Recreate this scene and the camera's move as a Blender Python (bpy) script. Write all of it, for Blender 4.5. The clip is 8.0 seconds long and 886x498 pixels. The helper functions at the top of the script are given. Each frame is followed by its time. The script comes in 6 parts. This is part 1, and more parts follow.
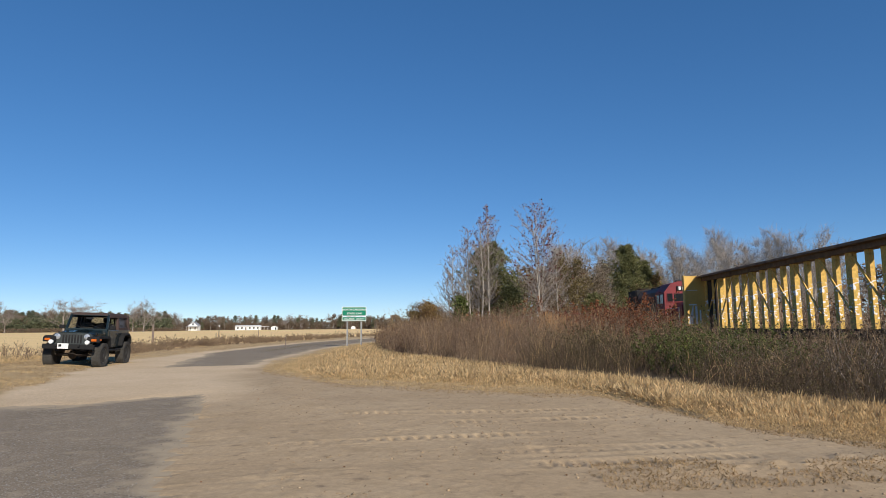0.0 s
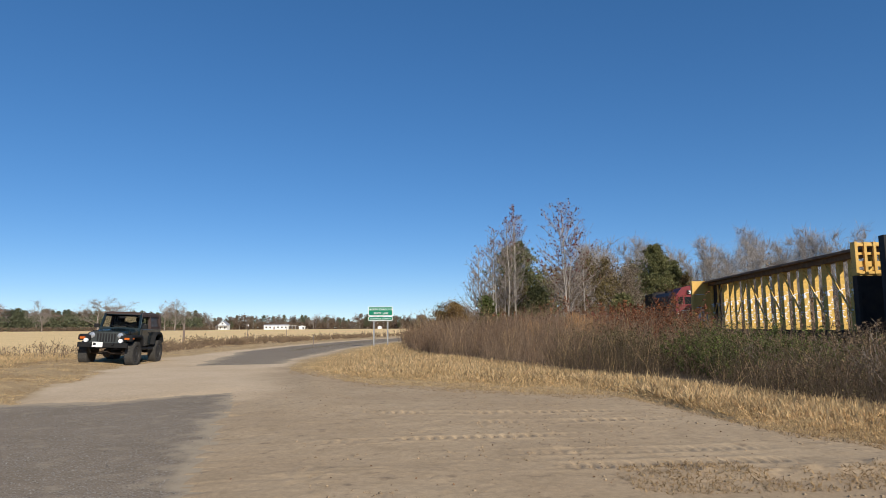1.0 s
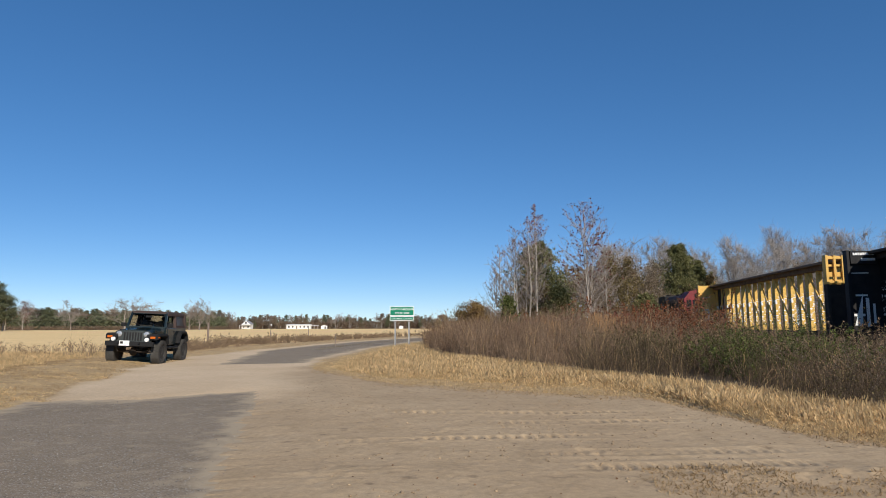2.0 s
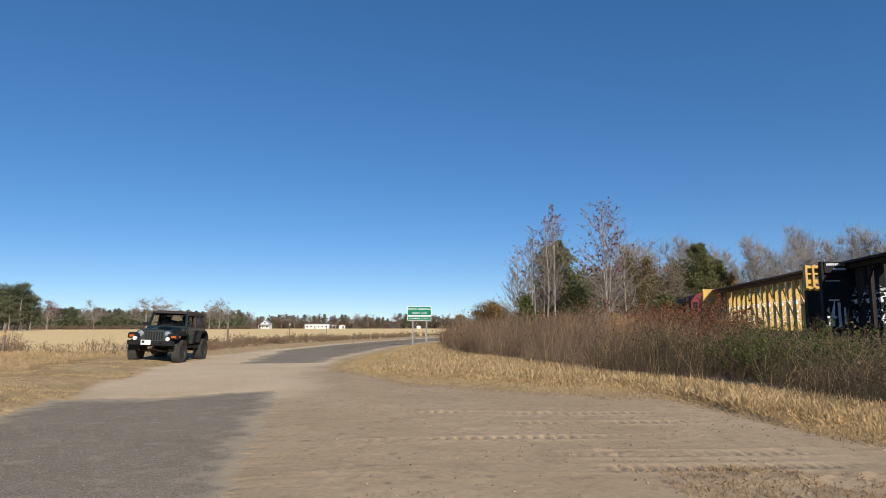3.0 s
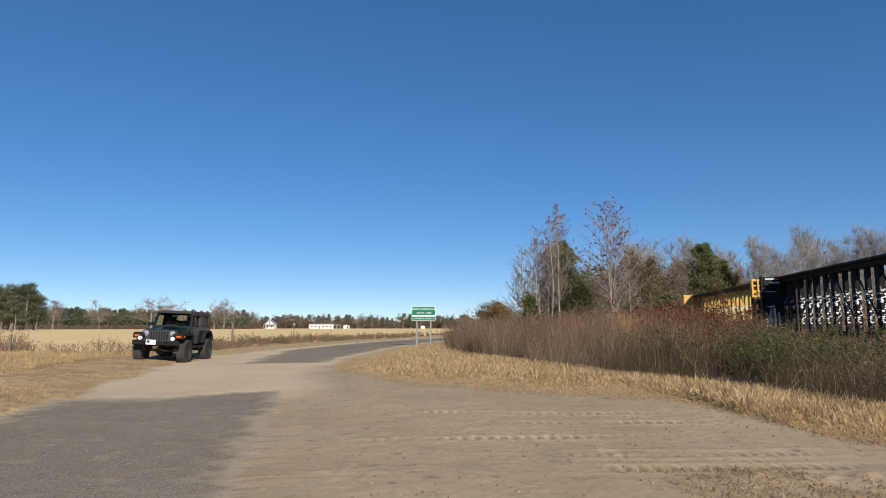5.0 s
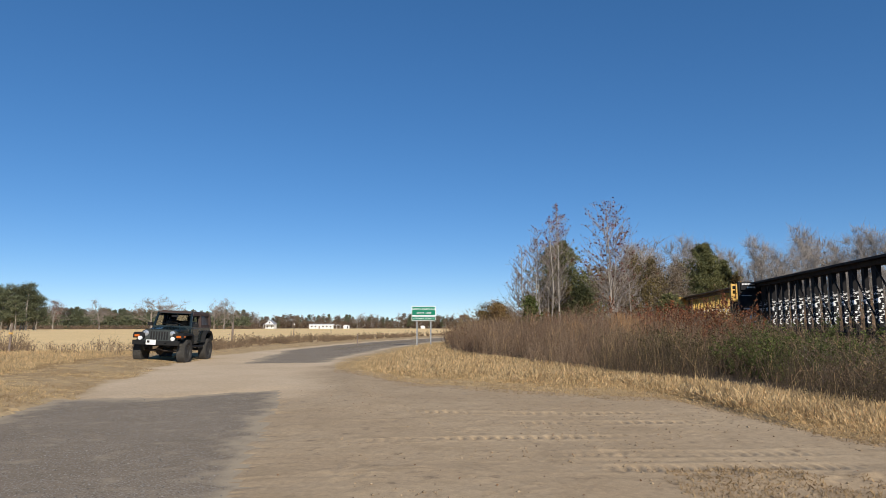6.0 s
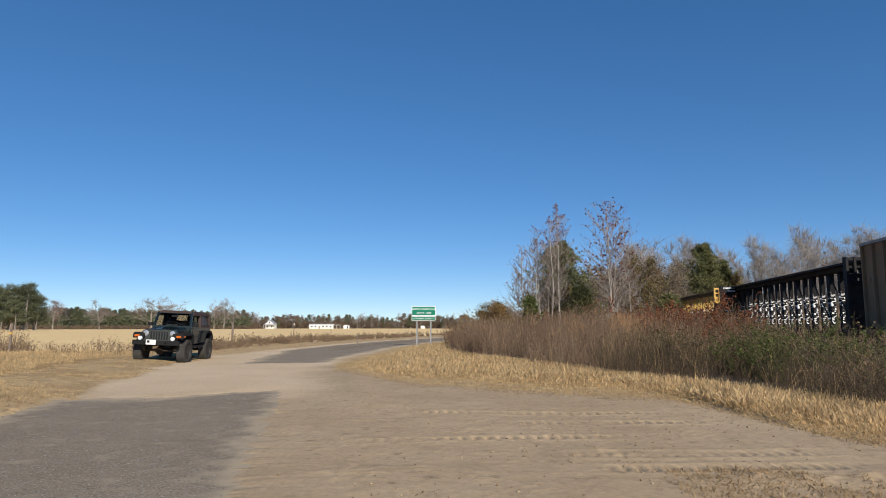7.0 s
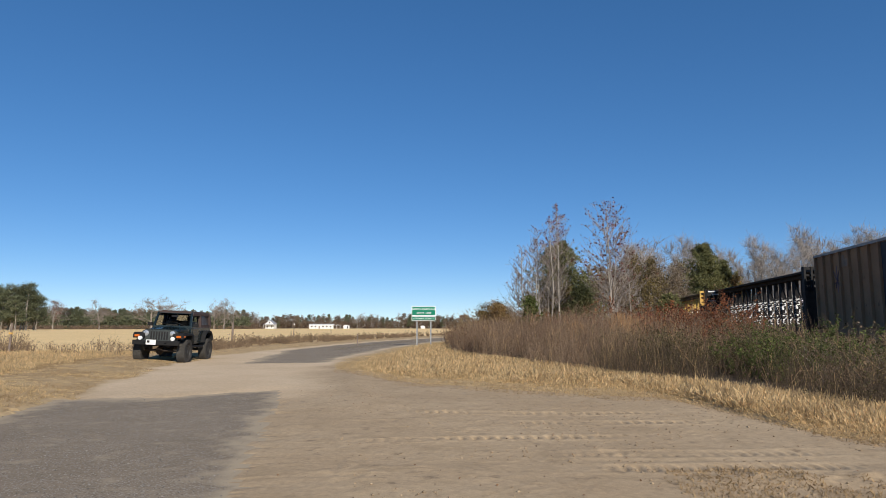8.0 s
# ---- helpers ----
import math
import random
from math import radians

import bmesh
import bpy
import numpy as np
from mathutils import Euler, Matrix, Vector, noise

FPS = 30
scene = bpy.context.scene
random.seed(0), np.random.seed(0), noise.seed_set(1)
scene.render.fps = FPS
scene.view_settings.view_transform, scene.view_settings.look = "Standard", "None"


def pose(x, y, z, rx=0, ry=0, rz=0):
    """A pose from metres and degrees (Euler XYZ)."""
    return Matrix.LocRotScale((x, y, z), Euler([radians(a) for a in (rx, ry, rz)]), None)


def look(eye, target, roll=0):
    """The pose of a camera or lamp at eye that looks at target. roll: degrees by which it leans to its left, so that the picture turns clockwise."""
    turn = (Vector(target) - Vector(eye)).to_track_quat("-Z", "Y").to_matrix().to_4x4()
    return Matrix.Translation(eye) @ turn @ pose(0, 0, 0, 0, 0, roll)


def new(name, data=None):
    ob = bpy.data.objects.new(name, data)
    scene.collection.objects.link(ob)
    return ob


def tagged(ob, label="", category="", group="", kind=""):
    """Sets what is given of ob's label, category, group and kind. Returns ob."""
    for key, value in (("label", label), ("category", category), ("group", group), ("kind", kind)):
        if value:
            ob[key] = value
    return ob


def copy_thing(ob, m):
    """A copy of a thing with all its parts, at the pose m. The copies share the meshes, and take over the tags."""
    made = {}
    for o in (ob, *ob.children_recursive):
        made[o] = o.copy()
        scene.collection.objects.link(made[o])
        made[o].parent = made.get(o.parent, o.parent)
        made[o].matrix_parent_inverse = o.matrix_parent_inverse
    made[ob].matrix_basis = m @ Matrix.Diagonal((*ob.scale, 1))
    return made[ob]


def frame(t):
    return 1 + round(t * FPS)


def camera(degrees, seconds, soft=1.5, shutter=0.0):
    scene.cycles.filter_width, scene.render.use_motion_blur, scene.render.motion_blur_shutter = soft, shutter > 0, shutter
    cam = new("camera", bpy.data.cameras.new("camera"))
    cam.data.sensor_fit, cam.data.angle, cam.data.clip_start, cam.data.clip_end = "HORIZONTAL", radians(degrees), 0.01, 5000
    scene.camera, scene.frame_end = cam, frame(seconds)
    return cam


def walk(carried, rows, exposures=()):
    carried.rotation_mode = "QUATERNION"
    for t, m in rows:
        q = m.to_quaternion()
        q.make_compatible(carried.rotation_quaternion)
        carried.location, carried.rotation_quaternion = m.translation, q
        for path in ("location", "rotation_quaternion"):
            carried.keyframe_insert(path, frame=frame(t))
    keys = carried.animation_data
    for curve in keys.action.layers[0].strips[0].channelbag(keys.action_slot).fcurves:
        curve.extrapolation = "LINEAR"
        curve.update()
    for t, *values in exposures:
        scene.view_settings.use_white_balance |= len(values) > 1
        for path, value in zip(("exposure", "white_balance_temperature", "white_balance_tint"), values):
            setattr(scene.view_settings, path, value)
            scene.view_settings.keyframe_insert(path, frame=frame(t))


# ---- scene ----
cam = camera(69.33, 8.0, soft=0.8)
EYE = (0.0, 0.0, 1.32)
walk(cam, [
    (0.0, pose(*EYE, 96.921, 0.485, -6.129)),
    (0.5, pose(*EYE, 96.920, 0.388, -5.118)),
    (1.0, pose(*EYE, 96.938, 0.298, -3.809)),
    (1.5, pose(*EYE, 96.945, 0.193, -2.823)),
    (3.0, pose(*EYE, 96.940, 0.028, -0.378)),
    (3.4, pose(*EYE, 96.940, 0.0, -0.03)),
    (3.6, pose(*EYE, 96.940, 0.0, 0.0)),
    (8.0, pose(*EYE, 96.940, 0.0, 0.0)),
])

# ---- light ----
SUN_EL, SUN_AZ = 30.5, 158.0          # degrees; azimuth clockwise from +Y
world = bpy.data.worlds.new("world")
scene.world = world
world.use_nodes = True
wn = world.node_tree
sky = wn.nodes.new("ShaderNodeTexSky")
sky.sky_type, sky.sun_disc = "NISHITA", False
sky.sun_elevation, sky.sun_rotation = radians(SUN_EL), radians(SUN_AZ)
sky.air_density, sky.dust_density, sky.ozone_density, sky.altitude = 0.72, 0.0, 4.5, 1500.0
wn.nodes["Background"].inputs[1].default_value = 0.190
deep = wn.nodes.new("ShaderNodeHueSaturation")
deep.inputs["Hue"].default_value, deep.inputs["Saturation"].default_value = 0.5038, 1.36
even = wn.nodes.new("ShaderNodeGamma")
even.inputs["Gamma"].default_value = 0.70
wn.links.new(sky.outputs[0], even.inputs["Color"])
wn.links.new(even.outputs[0], deep.inputs["Color"])
wn.links.new(deep.outputs[0], wn.nodes["Background"].inputs[0])
sun = new("sun", bpy.data.lights.new("sun", "SUN"))
sun.data.energy, sun.data.angle, sun.data.color = 5.0, radians(0.53), (1.0, 0.92, 0.80)
sa, se = radians(SUN_AZ), radians(SUN_EL)
sun.matrix_basis = look((math.sin(sa) * math.cos(se) * 60, math.cos(sa) * math.cos(se) * 60, math.sin(se) * 60), (0, 0, 0))

# ---- materials ----
def mat(name, c1, c2=None, rough=0.8, scale=3.0, fine=40.0, bump=0.0, metal=0.0, island=0.0, trans=0.0, spots=None, spec=0.3, coat=0.0):
    """A surface with two scales of variation; island: change of value per loose piece; spots: (colour, size, amount)."""
    m = bpy.data.materials.new(name)
    m.use_nodes = True
    n, l = m.node_tree.nodes, m.node_tree.links
    b = n["Principled BSDF"]
    c2 = c2 or tuple(v * 0.75 for v in c1)
    co = n.new("ShaderNodeTexCoord")
    def tex(sc, detail=4.0):
        t = n.new("ShaderNodeTexNoise")
        t.inputs["Scale"].default_value, t.inputs["Detail"].default_value = sc, detail
        l.new(co.outputs["Object"], t.inputs["Vector"])
        return t.outputs["Fac"]
    def mix(fac, a, bb, kind="MIX"):
        x = n.new("ShaderNodeMix")
        x.data_type, x.blend_type = "RGBA", kind
        for k, v in ((0, fac), (6, a), (7, bb)):
            if isinstance(v, (int, float)):
                x.inputs[k].default_value = v
            elif isinstance(v, tuple):
                x.inputs[k].default_value = (*v, 1)
            else:
                l.new(v, x.inputs[k])
        return x.outputs[2]
    def ramp(v, lo, hi):
        r = n.new("ShaderNodeMapRange")
        r.inputs[1].default_value, r.inputs[2].default_value = lo, hi
        l.new(v, r.inputs[0])
        return r.outputs[0]
    col = mix(ramp(tex(scale), 0.32, 0.68), c1, c2)
    fine_fac = tex(fine, 3.0)
    col = mix(0.35, col, mix(ramp(fine_fac, 0.3, 0.7), (0.55, 0.55, 0.55), (1.4, 1.4, 1.4)), "MULTIPLY")
    if spots:
        col = mix(ramp(tex(spots[1], 5.0), 0.62 - spots[2], 0.72 - spots[2]), col, spots[0])
    if island:
        g = n.new("ShaderNodeNewGeometry")
        r = n.new("ShaderNodeMapRange")
        r.inputs[3].default_value, r.inputs[4].default_value = 1 - island, 1 + island
        l.new(g.outputs["Random Per Island"], r.inputs[0])
        cc = n.new("ShaderNodeCombineColor")
        for k in range(3):
            l.new(r.outputs[0], cc.inputs[k])
        col = mix(1.0, col, cc.outputs[0], "MULTIPLY")
    l.new(col, b.inputs["Base Color"])
    b.inputs["Roughness"].default_value, b.inputs["Metallic"].default_value = rough, metal
    b.inputs["Specular IOR Level"].default_value = spec
    b.inputs["Coat Weight"].default_value = coat
    if bump:
        bp = n.new("ShaderNodeBump")
        bp.inputs["Strength"].default_value, bp.inputs["Distance"].default_value = 0.8, bump
        l.new(fine_fac, bp.inputs["Height"])
        l.new(bp.outputs[0], b.inputs["Normal"])
    if trans:
        t = n.new("ShaderNodeBsdfTranslucent")
        l.new(col, t.inputs[0])
        s = n.new("ShaderNodeMixShader")
        s.inputs[0].default_value = trans
        l.new(b.outputs[0], s.inputs[1]), l.new(t.outputs[0], s.inputs[2])
        l.new(s.outputs[0], n["Material Output"].inputs[0])
    return m


M = {
    "twig": mat("brown_twigs", (0.255, 0.182, 0.12), (0.155, 0.10, 0.066), island=0.6, scale=0.45),
    "twig_dark": mat("dark_brown_twigs", (0.11, 0.078, 0.048), (0.06, 0.042, 0.028), island=0.6, scale=0.45),
    "thatch": mat("brown_thatch", (0.43, 0.305, 0.165), (0.32, 0.215, 0.11), island=0.3, trans=0.3),
    "twig_grey": mat("grey_twigs", (0.38, 0.325, 0.28), (0.27, 0.22, 0.185), island=0.35),
    "bark": mat("grey_bark", (0.45, 0.40, 0.34), (0.30, 0.26, 0.22), bump=0.01, fine=25),
    "bark_pine": mat("pine_bark", (0.17, 0.11, 0.075), (0.09, 0.065, 0.05), bump=0.02, fine=15),
    "needles": mat("pine_needles", (0.225, 0.215, 0.088), (0.14, 0.145, 0.06), island=0.6, trans=0.35, scale=0.6),
    # needles of the far woods, distance haze mixed into their colour
    "hazed_needles": mat("hazed_pine_needles", (0.145, 0.155, 0.085), (0.095, 0.105, 0.06), island=0.35, trans=0.2, scale=0.1),
    "far_leaf": mat("far_brown_leaves", (0.20, 0.145, 0.095), (0.145, 0.10, 0.07), island=0.35, trans=0.2, scale=0.1),
    "far_twig": mat("far_bare_twigs", (0.33, 0.285, 0.25), (0.25, 0.21, 0.18), island=0.25),
    "pale_twig": mat("pale_grey_twigs", (0.42, 0.375, 0.335), (0.31, 0.27, 0.235), island=0.35),
    "faded_leaf": mat("faded_leaves", (0.25, 0.19, 0.125), (0.175, 0.13, 0.085), island=0.4, trans=0.25),
    "tan_leaf": mat("tan_dead_leaves", (0.27, 0.185, 0.11), (0.17, 0.115, 0.07), island=0.45, trans=0.25),
    "golden_leaf": mat("golden_brown_leaves", (0.30, 0.195, 0.075), (0.21, 0.13, 0.05), island=0.5, trans=0.25),
    "dry_leaf": mat("dry_brown_leaves", (0.25, 0.15, 0.08), (0.17, 0.10, 0.06), island=0.5, trans=0.25),
    "red_leaf": mat("red_leaves", (0.20, 0.045, 0.035), (0.13, 0.04, 0.03), island=0.5, trans=0.25),
    "rust_leaf": mat("rust_leaves", (0.24, 0.092, 0.034), (0.15, 0.048, 0.026), island=0.6, trans=0.25),
    "oak_leaf": mat("oak_leaves", (0.20, 0.14, 0.055), (0.12, 0.095, 0.035), island=0.5, trans=0.2),
    "green_leaf": mat("green_leaves", (0.128, 0.148, 0.038), (0.07, 0.088, 0.024), island=0.6, trans=0.25),
    "olive_leaf": mat("olive_leaves", (0.14, 0.112, 0.05), (0.09, 0.072, 0.033), island=0.6, trans=0.25),
    "straw": mat("dry_grass", (0.71, 0.525, 0.285), (0.59, 0.42, 0.215), island=0.36, trans=0.5, scale=0.8),
    "weed": mat("dry_weeds", (0.27, 0.19, 0.11), (0.17, 0.115, 0.07), island=0.45),
    "black_paint": mat("black_paint", (0.016, 0.016, 0.018), (0.028, 0.026, 0.025), rough=0.6, spec=0.15),
    "yellow_paint": mat("yellow_paint", (0.72, 0.45, 0.12), (0.60, 0.36, 0.085), rough=0.6, scale=1.2, spots=((0.2, 0.12, 0.06), 5.0, -0.03)),
    # real dark steel, and painted shade on the flatcars' end plates and posts
    "dark_steel_and_shade": mat("dark_steel_and_shade", (0.03, 0.026, 0.024), (0.055, 0.042, 0.034), rough=0.8, spec=0.15),
    "chord_brown": mat("weathered_chord", (0.22, 0.14, 0.08), (0.13, 0.085, 0.055), rough=0.75),
    "red_paint": mat("red_paint", (0.24, 0.032, 0.036), (0.17, 0.028, 0.032), rough=0.6),
    "hopper": mat("brown_car_paint", (0.33, 0.205, 0.12), (0.25, 0.155, 0.092), rough=0.85, spec=0.1, scale=0.7, spots=((0.1, 0.07, 0.05), 2.5, -0.02)),
    "white": mat("white_paint", (0.8, 0.8, 0.78), (0.7, 0.7, 0.68), rough=0.6),
    "green_sign": mat("green_sign", (0.0, 0.20, 0.115), (0.0, 0.18, 0.10), rough=0.4),
    "galv": mat("galvanised_steel", (0.36, 0.36, 0.35), (0.27, 0.27, 0.27), rough=0.5, metal=0.4),
    "wood_post": mat("weathered_wood", (0.24, 0.19, 0.16), (0.15, 0.12, 0.10), rough=0.9),
    "ballast": mat("ballast", (0.25, 0.23, 0.21), (0.15, 0.14, 0.13), fine=30, bump=0.03),
    "rust_steel": mat("rail_steel", (0.16, 0.09, 0.06), (0.11, 0.07, 0.05), rough=0.6, metal=0.5),
    "roof_grey": mat("grey_roof", (0.32, 0.33, 0.35), (0.25, 0.26, 0.28)),
    "glass_dark": mat("dark_glass", (0.02, 0.022, 0.025), rough=0.08, spec=0.6),
}

# ---- helpers of this scene ----
rng = np.random.default_rng(7)


def grow(bm_or_mesh, name, material, parent=None, label=""):
    me = bm_or_mesh
    if isinstance(me, bmesh.types.BMesh):
        me = bpy.data.meshes.new(name)
        bm_or_mesh.to_mesh(me)
        bm_or_mesh.free()
    ob = new(name, me)
    for m in (material if isinstance(material, (list, tuple)) else [material]):
        me.materials.append(m)
    ob.parent = parent
    if label:
        tagged(ob, label)
    return ob


def part(name, bm, material, parent, label=""):
    return grow(bm, name, material, parent, label)


def thing(name, m, label, category, group="", kind=""):
    e = new(name)
    e.empty_display_size = 0.2
    e.matrix_basis = m
    return tagged(e, label, category, group, kind)


def box(bm, x0, x1, y0, y1, z0, z1, bevel=0.0, top=1.0, rot=None, taper_x=None):
    """A box; top scales the upper face about its centre."""
    cx, cy = (x0 + x1) / 2, (y0 + y1) / 2
    tx = top if taper_x is None else taper_x
    vs = []
    for z, sx, sy in ((z0, 1, 1), (z1, tx, top)):
        for x, y in ((x0, y0), (x1, y0), (x1, y1), (x0, y1)):
            vs.append(bm.verts.new((cx + (x - cx) * sx, cy + (y - cy) * sy, z)))
    fs = [bm.faces.new([vs[i] for i in f]) for f in ((3, 2, 1, 0), (4, 5, 6, 7), (0, 1, 5, 4), (1, 2, 6, 5), (2, 3, 7, 6), (3, 0, 4, 7))]
    if bevel:
        es = {e for f in fs for e in f.edges}
        r = bmesh.ops.bevel(bm, geom=list(es), offset=bevel, segments=2, affect="EDGES", profile=0.6)
    if rot is not None:
        bmesh.ops.transform(bm, matrix=rot, verts=vs)
    return bm


def boxes(*rows, bevel=0.0):
    bm = bmesh.new()
    for r in rows:
        box(bm, *r, bevel=bevel)
    return bm


def bar(bm, a, b, w, h=None, sides=4):
    """A straight bar from a to b with a rectangular (or round) section."""
    a, b = Vector(a), Vector(b)
    h = h or w
    d = (b - a).normalized()
    up = Vector((0, 0, 1)) if abs(d.z) < 0.9 else Vector((1, 0, 0))
    s = d.cross(up).normalized()
    u = s.cross(d)
    ring = []
    for p in (a, b):
        if sides == 4:
            ring.append([bm.verts.new(p + s * (w / 2 * i) + u * (h / 2 * j)) for i, j in ((-1, -1), (1, -1), (1, 1), (-1, 1))])
        else:
            ring.append([bm.verts.new(p + s * (w / 2 * math.cos(k * math.tau / sides)) + u * (h / 2 * math.sin(k * math.tau / sides))) for k in range(sides)])
    n = len(ring[0])
    for k in range(n):
        bm.faces.new((ring[0][k], ring[0][(k + 1) % n], ring[1][(k + 1) % n], ring[1][k]))
    bm.faces.new(ring[0][::-1]), bm.faces.new(ring[1])
    return bm


def lathe(bm, profile, m, n=20):
    """Turns (radius, along) about the local x axis, closed into a ring."""
    rings = [[bm.verts.new(m @ Vector((x, r * math.cos(k * math.tau / n), r * math.sin(k * math.tau / n)))) for k in range(n)] for r, x in profile]
    for a, b in zip(rings, rings[1:]):
        for k in range(n):
            bm.faces.new((a[k], b[k], b[(k + 1) % n], a[(k + 1) % n]))
    bm.faces.new(rings[0]), bm.faces.new(rings[-1][::-1])
    bmesh.ops.recalc_face_normals(bm, faces=bm.faces)
    return bm


def prism(bm, outline, axis, a, b):
    """A closed outline of (u, v) swept along an axis: 'x' (u=y, v=z) or 'y' (u=x, v=z)."""
    def at(u, v, w):
        return (w, u, v) if axis == "x" else (u, w, v)
    r = [[bm.verts.new(at(u, v, w)) for u, v in outline] for w in (a, b)]
    n = len(outline)
    for k in range(n):
        bm.faces.new((r[0][k], r[0][(k + 1) % n], r[1][(k + 1) % n], r[1][k]))
    bm.faces.new(r[0][::-1]), bm.faces.new(r[1])
    bmesh.ops.recalc_face_normals(bm, faces=bm.faces)
    return bm


def mesh_np(name, verts, faces, midx=None, smooth=False):
    """A mesh from arrays: verts (n, 3), faces (m, 3 or 4)."""
    me = bpy.data.meshes.new(name)
    k = faces.shape[1]
    me.vertices.add(len(verts))
    me.vertices.foreach_set("co", np.ascontiguousarray(verts, dtype=np.float32).ravel())
    me.loops.add(faces.size)
    me.loops.foreach_set("vertex_index", np.ascontiguousarray(faces, dtype=np.int32).ravel())
    me.polygons.add(len(faces))
    me.polygons.foreach_set("loop_start", np.arange(0, faces.size, k, dtype=np.int32))
    if midx is not None:
        me.polygons.foreach_set("material_index", np.ascontiguousarray(midx, dtype=np.int32))
    if smooth:
        me.polygons.foreach_set("use_smooth", np.ones(len(faces), dtype=bool))
    me.update(calc_edges=True)
    return me


def wave(x, y, scale, seed, octaves=3):
    """Smooth value noise in -1..1 on arrays."""
    out, amp, tot = 0.0, 1.0, 0.0
    for o in range(octaves):
        u, v = x / scale + seed * 17.3, y / scale - seed * 9.1
        i, j = np.floor(u).astype(np.int64), np.floor(v).astype(np.int64)
        a, b = u - i, v - j
        a, b = a * a * (3 - 2 * a), b * b * (3 - 2 * b)
        def h(p, q):
            n = (p * 374761393 + q * 668265263 + seed * 982451653 + o * 1274126177) & 0x7FFFFFFF
            n = ((n ^ (n >> 13)) * 1274126177) & 0x7FFFFFFF
            return ((n ^ (n >> 16)) & 0xFFFF) / 32767.5 - 1
        out = out + amp * ((h(i, j) * (1 - a) + h(i + 1, j) * a) * (1 - b) + (h(i, j + 1) * (1 - a) + h(i + 1, j + 1) * a) * b)
        tot, amp, scale = tot + amp, amp * 0.5, scale / 2.1
    return out / tot


def smooth(a):
    a = np.clip(a, 0, 1)
    return a * a * (3 - 2 * a)


class Soup:
    """Loose stems (three-sided) and leaves (folded quads), all quads, gathered into one mesh."""
    def __init__(self):
        self.v, self.f, self.m, self.n = [], [], [], 0

    def add(self, v, f, mi):
        self.v.append(v), self.f.append(f + self.n), self.m.append(np.full(len(f), mi))
        self.n += len(v)

    def stems(self, a, b, r0, r1, mi=0):
        a, b = np.asarray(a, float), np.asarray(b, float)
        k = len(a)
        if not k:
            return
        d = b - a
        d /= np.linalg.norm(d, axis=1, keepdims=True) + 1e-9
        ref = np.where(np.abs(d[:, 2:3]) < 0.9, [[0, 0, 1.0]], [[1.0, 0, 0]])
        s = np.cross(d, ref)
        s /= np.linalg.norm(s, axis=1, keepdims=True)
        u = np.cross(s, d)
        r0, r1 = np.broadcast_to(r0, k)[:, None], np.broadcast_to(r1, k)[:, None]
        vs = []
        for p, r in ((a, r0), (b, r1)):
            for t in (0, 2.094, 4.189):
                vs.append(p + r * (s * math.cos(t) + u * math.sin(t)))
        v = np.stack(vs, 1).reshape(-1, 3)
        base = (np.arange(k) * 6)[:, None, None]
        f = (base + np.array([[[0, 1, 4, 3], [1, 2, 5, 4], [2, 0, 3, 5]]])).reshape(-1, 4)
        self.add(v, f, mi)

    def leaves(self, c, size, mi=0, long=1.6, d=None, thin=1.0, fold=0.25):
        c = np.asarray(c, float)
        k = len(c)
        if not k:
            return
        if d is None:
            d = rng.normal(size=(k, 3))
        d = d / (np.linalg.norm(d, axis=1, keepdims=True) + 1e-9)
        s = np.cross(d, rng.normal(size=(k, 3)))
        s /= np.linalg.norm(s, axis=1, keepdims=True) + 1e-9
        w = np.cross(d, s)
        z = np.broadcast_to(size, k)[:, None]
        v = np.stack((c, c + d * z * long * 0.5 + s * z * 0.5 * thin + w * z * fold * thin, c + d * z * long,
                      c + d * z * long * 0.5 - s * z * 0.5 * thin + w * z * fold * thin), 1).reshape(-1, 3)
        f = (np.arange(k) * 4)[:, None] + np.arange(4)[None, :]
        self.add(v, f, mi)

    def arrays(self):
        return np.concatenate(self.v), np.concatenate(self.f), np.concatenate(self.m)

    def mesh(self, name):
        v, f, m = self.arrays()
        return mesh_np(name, v, f, m)


# ---- plan of the ground ----
RE_Y = [-80, 0, 5, 8.75, 13.9, 20, 26, 31, 40, 48, 60, 71, 88, 110, 150, 260]
RE_X = [14, -0.55, -1.42, -2.3, -3.38, -4.15, -4.35, -4.1, -3.5, -2.6, -0.5, 2.2, 8, 18, 42, 125]
ROAD_W = 5.3


def road_right(y):
    return np.interp(y, RE_Y, RE_X)


def road_left(y):
    s = np.gradient(np.array(RE_X), np.array(RE_Y))
    return road_right(y) - ROAD_W * np.sqrt(1 + np.interp(y, RE_Y, s) ** 2)


TRACK_AZ = radians(9.07)
TDIR = np.array([math.sin(TRACK_AZ), math.cos(TRACK_AZ)])
TRACK_X0, RAIL_Z = 15.85, 0.0


def track_x(y):
    return TRACK_X0 + y * math.tan(TRACK_AZ)


